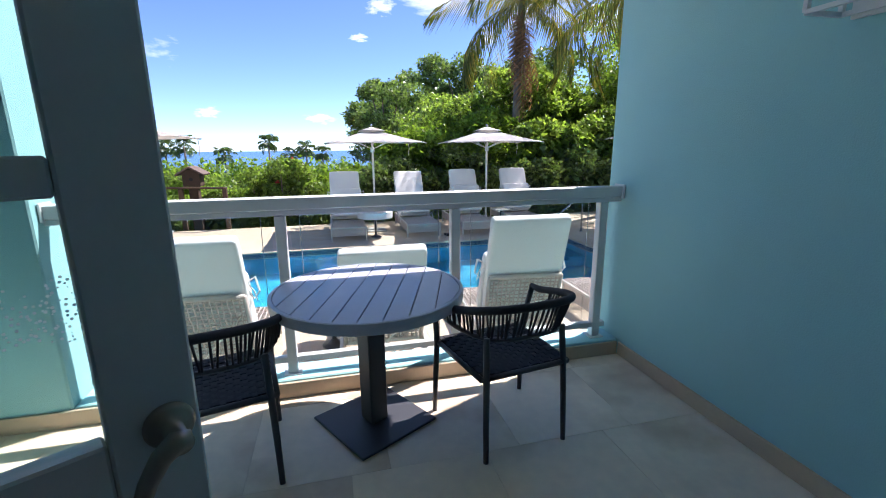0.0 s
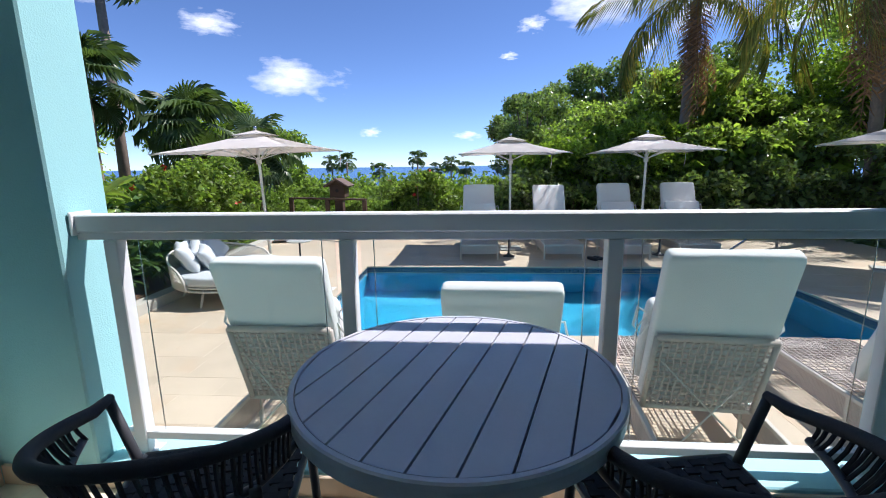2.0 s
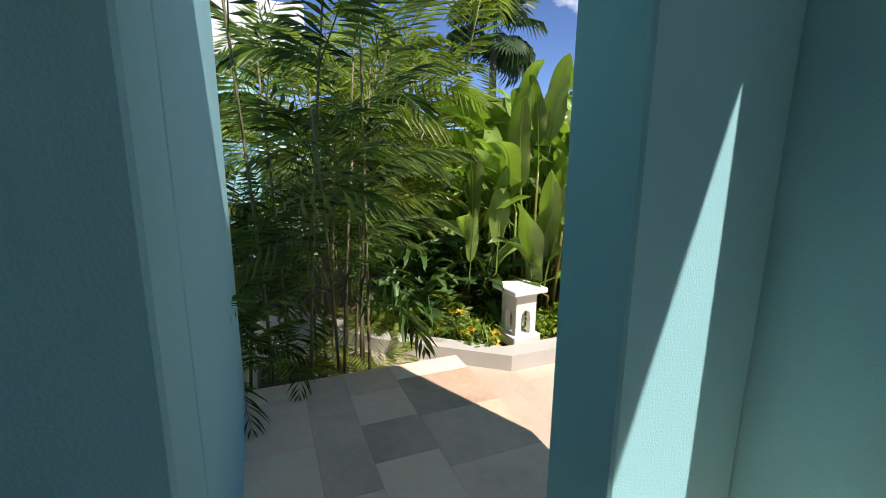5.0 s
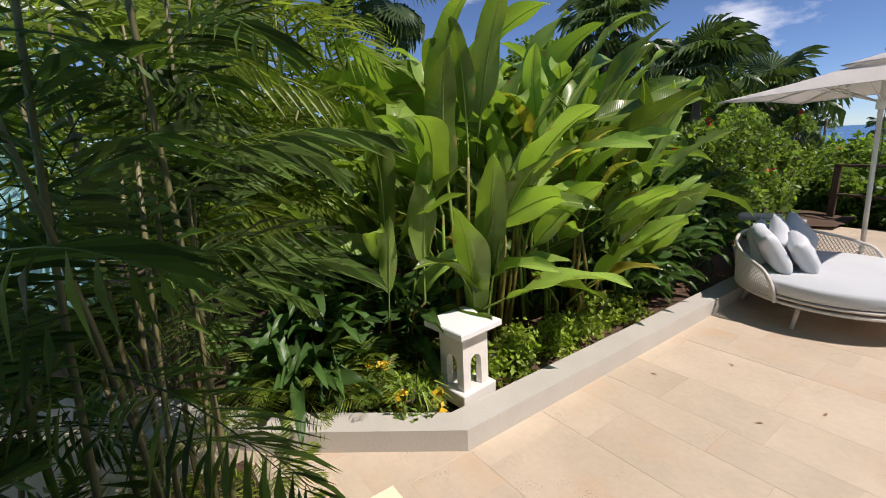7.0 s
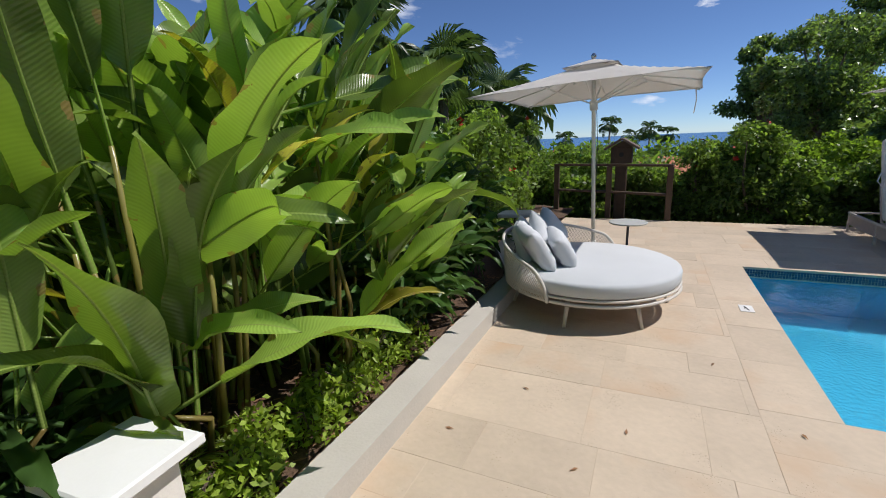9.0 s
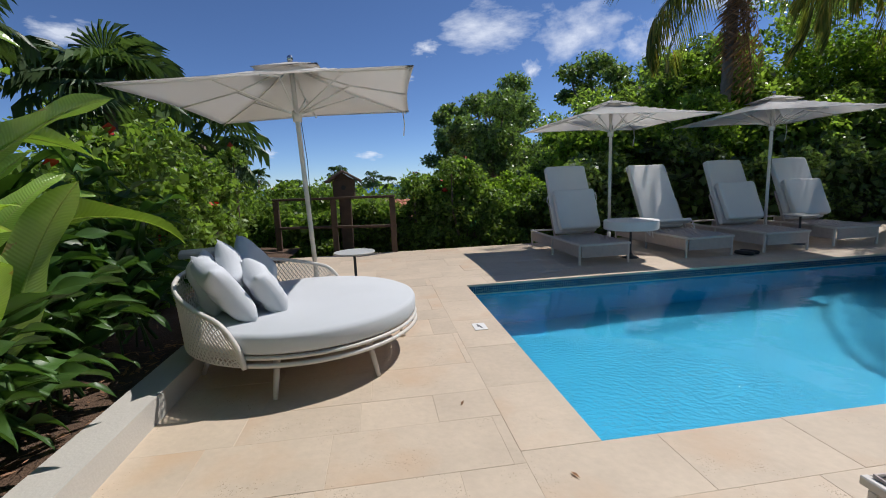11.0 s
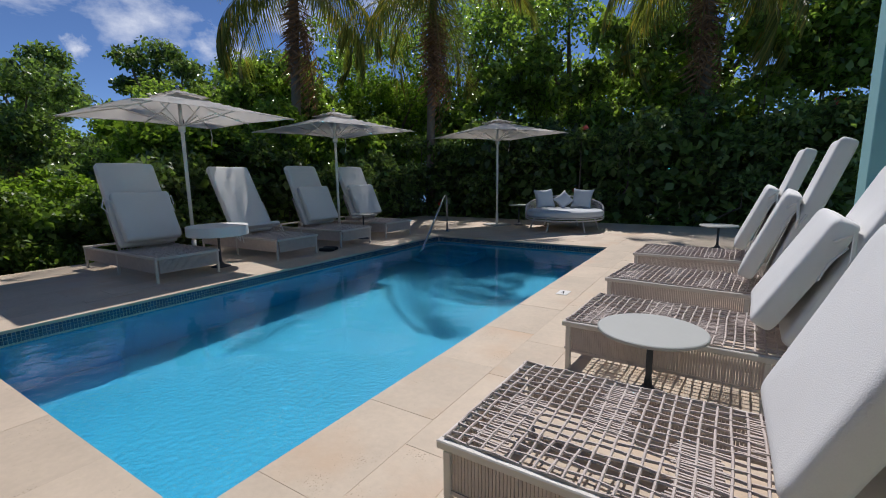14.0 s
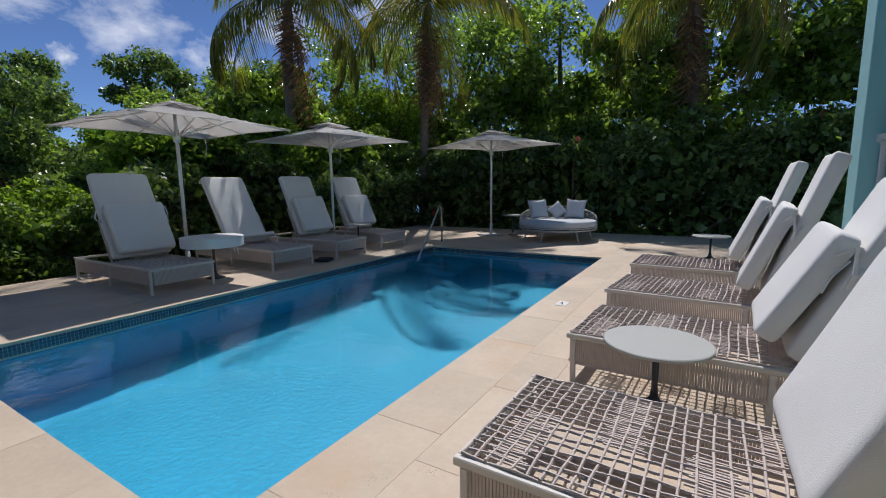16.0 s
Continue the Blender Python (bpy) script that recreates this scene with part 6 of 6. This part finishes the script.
# hedges
def hedge(name, label, x0, x1, y0, y1, z0, z1, n, leaf, mat, flowers=None, nf=0, seed=0, clump=0.0):
    """A hedge from overlapping lumps of leaves over a dense core of twigs."""
    h = thing(name, label, "hedge", at=pose(0, 0, 0))
    length = max(x1 - x0, y1 - y0)
    lumps = max(3, int(length / 0.8))
    out, fl = [], []
    rnd = random.Random(seed)
    bm = bmesh.new()
    if clump:
        # many separate sprays, thick towards the outside, with dark hollows between them
        count = int(2.1 * (x1 - x0) * (y1 - y0) * (z1 - z0) / clump ** 3 * 0.16 + 14)
        for i in range(count):
            cx, cy = rnd.uniform(x0, x1), rnd.uniform(y0, y1)
            top = z1 + 0.30 * (z1 - z0) * noise.noise(Vector((cx * 0.55 + seed, cy * 0.55, seed)))
            cz = z0 + (top - z0) * (1 - 0.96 * rnd.random() ** 1.15)
            r = clump * rnd.uniform(0.55, 1.3)
            pts = shell_points(max(40, n // count), (r, r, r * 0.6), 0.55, 0.5, seed=seed + i * 1.3)
            pts[:, 2] = np.where(RNG.random(len(pts)) < 0.75, np.abs(pts[:, 2]), pts[:, 2]) - 0.35 * (pts[:, 0] ** 2 + pts[:, 1] ** 2) / r
            out.append(pts + np.array([cx, cy, cz]))
            if flowers and i % max(1, count // max(1, nf)) == 0:
                fl.append(np.array([[cx, cy, cz + r * 0.6]]))
            if i % 3 == 0:
                tube(bm, [(cx * 0.7 + rnd.uniform(x0, x1) * 0.3, cy * 0.7 + rnd.uniform(y0, y1) * 0.3, z0 - 0.2), (cx, cy, (z0 + cz) / 2), (cx, cy, cz)], [0.035, 0.022, 0.008], 5)
        # older, larger leaves inside the lower hedges
        fill = np.stack([RNG.uniform(x0 + 0.1, x1 - 0.1, n // 5), RNG.uniform(y0 + 0.1, y1 - 0.1, n // 5), RNG.uniform(z0, z0 + 0.82 * (z1 - z0), n // 5)], axis=1)
        if z1 - z0 < 3.2:
            quads("inner_foliage", leaf_quads(fill, leaf * 1.9, 0.7), mat, h)["kind"] = "stuff"
    for i in range(0 if clump else lumps):
        for row in range(2):
            f = (i + 0.5 + rnd.uniform(-0.3, 0.3)) / lumps
            cx = x0 + (x1 - x0) * (f if x1 - x0 > y1 - y0 else (row + 0.5) / 2)
            cy = y0 + (y1 - y0) * ((row + 0.5) / 2 if x1 - x0 > y1 - y0 else f)
            top = z1 + rnd.uniform(-0.25, 0.25)
            rad = (0.85, 0.85, (top - z0) * 0.52)
            pts = shell_points(n // (lumps * 2), rad, 0.45, 0.35, seed=seed + i * 1.7 + row)
            pts += np.array([cx, cy, z0 + (top - z0) * 0.5])
            out.append(pts)
            if flowers:
                fp = shell_points(max(1, nf // (lumps * 2)), [r * 1.03 for r in rad], 0.06, 0.35, seed=seed + i * 1.7 + row) + np.array([cx, cy, z0 + (top - z0) * 0.5])
                fl.append(fp)
            for _ in range(4):
                e = Vector(pts[rnd.randrange(len(pts))])
                tube(bm, [(cx, cy, z0 - 0.2), ((cx + e.x) / 2, (cy + e.y) / 2, (z0 + e.z) / 2), e], [0.03, 0.02, 0.006], 5)
    allp = np.concatenate(out)
    allp = allp[allp[:, 2] > z0 - 0.1]
    quads("leaves", leaf_quads(allp, leaf, 0.55), mat, h)["kind"] = "stuff"
    part("twig", bm, BARK, h)["kind"] = "stuff"
    if flowers:
        q = np.concatenate([leaf_quads(np.concatenate(fl), leaf * 1.1, 0.9) for _ in range(3)])
        quads("blossom", q, flowers, h)["kind"] = "stuff"
    return h


hedge("hedge", "clipped green hibiscus hedge with red flowers behind the fence", -2.1, -0.5, 12.4, 13.6, -0.7, 0.75, 22000, 0.085, L_HEDGE, RED, 14, 1, clump=0.34)
hedge("hedge", "tall green hibiscus hedge with red flowers beside the daybed", -6.2, -5.1, 7.2, 11.8, -0.6, 1.15, 40000, 0.095, L_HEDGE, RED, 14, 2, clump=0.36)
hedge("hedge", "green hedge along the slope", -8.5, -3.4, 13.6, 15.0, -1.2, 0.45, 26000, 0.10, L_HEDGE, RED, 10, 3, clump=0.45)
hedge("hedge", "bright green creeper bank behind the loungers", 1.5, 5.8, 12.4, 14.2, -0.7, 2.0, 44000, 0.14, L_TREE2, None, 0, 4, clump=0.42)
hedge("hedge", "dark green hedge behind the loungers", 1.0, 9.2, 11.8, 12.6, -0.7, 1.0, 34000, 0.135, L_MANGO, None, 0, 5, clump=0.40)
hedge("hedge", "dark green hedge at the end of the deck", 8.9, 10.3, 1.5, 12.0, -0.7, 1.9, 44000, 0.155, L_MANGO, RED, 12, 6, clump=0.50)
hedge("hedge", "tall dark thicket behind the end of the deck", 10.6, 12.4, 0.0, 13.5, -0.7, 4.2, 34000, 0.23, L_TREE, None, 0, 7, clump=0.75)
hedge("hedge", "green thicket behind the heliconias", -8.6, -7.2, 2.5, 9.0, -0.6, 1.3, 40000, 0.12, L_TREE2, None, 0, 8)
hedge("hedge", "tall thicket behind the far umbrellas", 5.4, 11.5, 15.0, 17.0, -0.7, 3.6, 26000, 0.19, L_TREE, None, 0, 12, clump=0.8)
hedge("hedge", "low clipped hedge beside the loungers", -0.9, 1.3, 12.2, 13.2, -0.7, 0.30, 14000, 0.085, L_HEDGE, None, 0, 13, clump=0.34)
hedge("hedge", "green shrubs behind the far umbrella", 5.6, 9.6, 12.6, 14.0, -0.7, 2.3, 30000, 0.16, L_TREE, None, 0, 14, clump=0.5)
hedge("hedge", "distant scrub on the slope", -36, 2, 40, 46, -7.0, 0.0, 70000, 0.42, L_TREE2, None, 0, 9)
hedge("hedge", "distant scrub on the slope", -26, -2.2, 22, 26, -4.6, 0.1, 46000, 0.28, L_HEDGE, None, 0, 10)

hedge("hedge", "dark undergrowth below the trees", 2.2, 7.5, 18.2, 19.8, -1.6, 1.5, 24000, 0.17, L_MANGO, None, 0, 15, clump=0.7)
hedge("hedge", "green shrubs behind the timber fence", -4.9, -2.0, 12.75, 13.5, -0.9, 0.28, 22000, 0.09, L_HEDGE, None, 0, 17, clump=0.32)
hedge("hedge", "bright green shrubs on the slope below the trees", -1.0, 2.6, 14.2, 16.0, -1.1, 0.55, 34000, 0.11, L_TREE2, None, 0, 16, clump=0.45)


# broadleaf trees
def build_tree(x, y, z0, h, crown, n, leaf, mat, seed, clumps=26, label="broadleaf tree with dense dark crown"):
    t = thing("tree", label, "tree", "trees", at=pose(x, y, z0))
    rnd = random.Random(seed)
    fork = h * 0.45
    part("trunk", tube(bmesh.new(), [(0, 0, 0), (rnd.uniform(-0.2, 0.2), rnd.uniform(-0.2, 0.2), fork * 0.5), (rnd.uniform(-0.3, 0.3), 0, fork)], [0.03 * h, 0.022 * h, 0.017 * h], 10), BARK, t, smooth=True)
    out = []
    for k in range(clumps):
        a, r, zz = rnd.uniform(0, 6.28), math.sqrt(rnd.random()), rnd.uniform(-1, 1)
        c = Vector((math.cos(a) * r * crown * (1 - 0.35 * max(0, zz)), math.sin(a) * r * crown * (1 - 0.35 * max(0, zz)), h * 0.68 + zz * h * 0.30))
        s = rnd.uniform(0.55, 1.0) * crown * 0.42
        out.append(shell_points(n // clumps, (s, s, s * 0.62), 0.5, 0.4, seed=seed + k) + np.array(c))
        if k % 2 == 0:
            part("limb", tube(bmesh.new(), [(0, 0, fork * 0.9), c * 0.5 + Vector((0, 0, fork * 0.5)), c], [0.014 * h, 0.009 * h, 0.003 * h], 6), BARK, t, smooth=True)
    quads("crown", leaf_quads(np.concatenate(out), leaf, 0.55), mat, t)["kind"] = "stuff"


for k, (x, y, h, c, n, leaf, m) in enumerate((
        (3.2, 26, 5.6, 2.4, 16000, 0.19, L_MANGO), (7.0, 23, 6.6, 2.0, 13000, 0.18, L_MANGO), (10.8, 21, 6.4, 2.6, 16000, 0.18, L_MANGO), (4.6, 28, 3.6, 2.0, 10000, 0.18, L_TREE),
        (5.6, 50, 9.4, 2.8, 16000, 0.36, L_MANGO), (10.0, 47, 10.4, 3.6, 16000, 0.36, L_MANGO), (8.0, 42, 6.6, 3.2, 14000, 0.30, L_TREE), (4.4, 17.5, 3.9, 1.8, 14000, 0.14, L_TREE), (13.5, 18, 7.6, 3.2, 14000, 0.18, L_TREE), (14.2, 13.5, 8.2, 3.6, 13000, 0.17, L_TREE), (14.5, 9.0, 8.6, 3.4, 15000, 0.18, L_TREE),
        (14.5, 4.5, 8.4, 3.4, 15000, 0.18, L_TREE), (13.5, 0.2, 8.4, 3.2, 12000, 0.17, L_TREE), (7.6, 17.2, 4.2, 2.0, 16000, 0.14, L_TREE), (11.2, 15.0, 5.0, 2.2, 18000, 0.14, L_TREE2),
        (-12.5, 12.0, 4.6, 2.2, 12000, 0.17, L_TREE2), (-9.6, 16.5, 4.8, 1.8, 12000, 0.16, L_TREE2), (-15, 34, 5.0, 2.6, 9000, 0.3, L_TREE))):
    build_tree(x, y, ground_height(x, y) if y > 12 else -0.8, h + (-ground_height(x, y) - 0.7 if y > 12 else 0), c, n, leaf, m, 100 + k)


# ---------------------------------------------------------------- neighbouring buildings
def build_house():
    h = thing("house", "pale blue neighbouring house with white balcony bands", "house", at=pose(-10.1, 0.0, -0.7))
    part("wall", boxed(-3.0, 1.6, -6.0, 1.15, 0, 6.8, bevel=0.02), BLUE2, h)
    for z in (3.3, 6.0):
        part("balcony", boxed(1.601, 1.72, -6.0, 1.9, z, z + 0.8, bevel=0.02), WHITE_WALL, h)
        w = part("window", boxed(1.601, 1.65, -3.6, -2.2, z - 2.1, z - 0.9, bevel=0.01), WHITE_WALL, h)
        part("pane", boxed(1.651, 1.66, -3.5, -2.3, z - 2.02, z - 0.98), GLASS, w)
    part("roof", boxed(-3.2, 2.4, -6.2, 1.8, 6.801, 7.0, bevel=0.02), WHITE_WALL, h)


build_house()


def build_roofhouse(x, y, z, w, d, hgt, mat, yaw, name_label):
    h = thing("house", name_label, "house", at=pose(x, y, z, 0, 0, yaw))
    part("wall", boxed(-w / 2, w / 2, -d / 2, d / 2, -3, hgt), WHITE_WALL if mat is ROOF else WOODD, h)
    r = part("roof", bmesh.new(), mat, h)
    bm = bmesh.new()
    n = int(w / 0.28)
    for s in (-1, 1):
        for i in range(n):
            for j in range(8):
                x0 = -w / 2 - 0.3 + (w + 0.6) * i / n
                f0, f1 = j / 8, (j + 1) / 8
                a, b = Vector((x0, s * (d / 2 + 0.4) * (1 - f0), hgt + d * 0.28 * f0 + 0.04)), Vector((x0, s * (d / 2 + 0.4) * (1 - f1), hgt + d * 0.28 * f1))
                wv = Vector(((w + 0.6) / n * 0.96, 0, 0))
                md = wv * 0.5 + Vector((0, 0, 0.06))
                vs = [bm.verts.new(p) for p in (a, a + md, a + wv, b + wv, b + md, b)]
                bm.faces.new((vs[0], vs[1], vs[4], vs[5])), bm.faces.new((vs[1], vs[2], vs[3], vs[4]))
    bm.to_mesh(r.data)
    bm.free()
    for k in range(2):
        part("window", boxed(-w / 4 + k * w / 2 - 0.4, -w / 4 + k * w / 2 + 0.4, -d / 2 - 0.03, -d / 2 - 0.001, hgt - 1.6, hgt - 0.5), CHARC, h)


build_roofhouse(0.3, 30, -3.9, 7.5, 5.0, 2.2, ROOF, 12, "house with orange clay tile roof below the hedge")
build_roofhouse(-7.6, 58, -5.0, 3.2, 3.0, 3.2, SHINGLE, 20, "small dark wooden tower hut among the trees")


# ---------------------------------------------------------------- paving pieces, last
TILES = {}


def tile_mesh(w, d, th, mat):
    key = (round(w, 2), round(d, 2), round(th, 3), mat.name)
    if key not in TILES:
        b = 0.0012
        V = [(-w / 2, -d / 2, -th), (w / 2, -d / 2, -th), (w / 2, d / 2, -th), (-w / 2, d / 2, -th),
             (-w / 2, -d / 2, -b), (w / 2, -d / 2, -b), (w / 2, d / 2, -b), (-w / 2, d / 2, -b),
             (-w / 2 + b, -d / 2 + b, 0), (w / 2 - b, -d / 2 + b, 0), (w / 2 - b, d / 2 - b, 0), (-w / 2 + b, d / 2 - b, 0)]
        F = [(8, 9, 10, 11)] + [(k, (k + 1) % 4, 4 + (k + 1) % 4, 4 + k) for k in range(4)] + [(4 + k, 4 + (k + 1) % 4, 8 + (k + 1) % 4, 8 + k) for k in range(4)]
        me = bpy.data.meshes.new("tile")
        me.from_pydata(V, [], F)
        me.materials.append(mat)
        TILES[key] = me
    return TILES[key]


def lay(parent, rects, z, th, mat, limit=300, gap=0.0010, tone=None):
    rt = random.Random(3)
    extra = []
    for k, (x0, x1, y0, y1) in enumerate(rects):
        if x1 - x0 < 0.03 or y1 - y0 < 0.03:
            continue
        me = tile_mesh(x1 - x0 - gap, y1 - y0 - gap, th, mat)
        zz = z + rt.uniform(-0.0012, 0.0006)
        if k < limit:
            o = new("tile", me)
            o.parent = parent
            o.location = ((x0 + x1) / 2, (y0 + y1) / 2, zz)
        else:
            extra.append((x0, x1, y0, y1, zz))
    if extra:
        V, F = [], []
        for x0, x1, y0, y1, zz in extra:
            b = len(V)
            x0, x1, y0, y1 = x0 + 0.002, x1 - 0.002, y0 + 0.002, y1 - 0.002
            V += [(x0, y0, zz - th), (x1, y0, zz - th), (x1, y1, zz - th), (x0, y1, zz - th), (x0, y0, zz), (x1, y0, zz), (x1, y1, zz), (x0, y1, zz)]
            F += [(b + 4, b + 5, b + 6, b + 7)] + [(b + k, b + (k + 1) % 4, b + 4 + (k + 1) % 4, b + 4 + k) for k in range(4)]
        o = raw("far_tiles", V, F, mat, parent)
        o["kind"] = "stuff"


def cut(rect, hole):
    """The rectangle less a rectangular hole, as up to four rectangles."""
    x0, x1, y0, y1 = rect
    a0, a1, b0, b1 = hole
    if x1 <= a0 or x0 >= a1 or y1 <= b0 or y0 >= b1:
        return [rect]
    out = []
    if x0 < a0:
        out.append((x0, a0, y0, y1))
    if x1 > a1:
        out.append((a1, x1, y0, y1))
    m0, m1 = max(x0, a0), min(x1, a1)
    if y0 < b0:
        out.append((m0, m1, y0, b0))
    if y1 > b1:
        out.append((m0, m1, b1, y1))
    return out


def coursed(x0, x1, y0, y1, widths, depths, seed):
    rt = random.Random(seed)
    out, y, j = [], y0, 0
    while y < y1 - 0.02:
        d = min(depths[j % len(depths)], y1 - y)
        if y1 - (y + d) < 0.1:
            d = y1 - y
        x = x0 - rt.uniform(0, 0.5)
        while x < x1 - 0.02:
            w = rt.choice(widths)
            a, b = max(x, x0), min(x + w, x1)
            if x1 - b < 0.08:
                b = x1
            if b - a > 0.06:
                out.append((a, b, y, y + d))
            x = b if b > x else x + w
        y += d
        j += 1
    return out


# coping round the pool, then the field of the deck
C = 0.40
hole = (PX0, PX1, PY0, PY1)
ring = (PX0 - C, PX1 + C, PY0 - C, PY1 + C)
coping = []
for xa in (0,):
    n = 11
    for i in range(n):
        a, b = PX0 - C + (PX1 - PX0 + 2 * C) * i / n, PX0 - C + (PX1 - PX0 + 2 * C) * (i + 1) / n
        coping += [(a, b, PY0 - C, PY0), (a, b, PY1, PY1 + C)]
    n = 5
    for i in range(n):
        a, b = PY0 + (PY1 - PY0) * i / n, PY0 + (PY1 - PY0) * (i + 1) / n
        coping += [(PX0 - C, PX0, a, b), (PX1, PX1 + C, a, b)]
field = []
for r in coursed(KX + 0.0, 8.6, 2.6, 11.6, (0.61, 0.61, 0.41, 0.82), (0.41, 0.61, 0.41, 0.30), 11):
    for q in cut(r, ring):
        for q2 in cut(q, (-3.62, -2.06, 2.0, 2.875)):
            field.append(q2)
field += coursed(KX - 0.85, KX, 2.0, 3.0, (0.61, 0.41), (0.41, 0.61), 5) + coursed(KX - 0.7, KX, 7.6, 11.6, (0.61, 0.41), (0.41, 0.61), 6) + coursed(KX - 0.9, -3.63, 2.0, 2.6, (0.41, 0.61), (0.3, 0.3), 8)
field.sort(key=lambda r: abs((r[0] + r[1]) / 2 + 1.2) + 0.7 * abs((r[2] + r[3]) / 2 - 5.2))
lay(pavement, coping, DECK, 0.05, TRAV)
lay(pavement, field, DECK, 0.013, TRAV, limit=230)
lay(floor, coursed(LX - 0.2, WX, -0.2, 2.35, (0.61,), (0.61,), 2), 0.0, 0.011, TRAV_IN)
landing = [o for o in scene.objects if o.name == "landing"][0]
lay(landing, coursed(-3.64, LX - 0.203, 1.0, 2.30, (0.30, 0.41, 0.30, 0.46), (0.30, 0.23, 0.30, 0.41), 4), LAND, 0.011, TRAV_LAND)
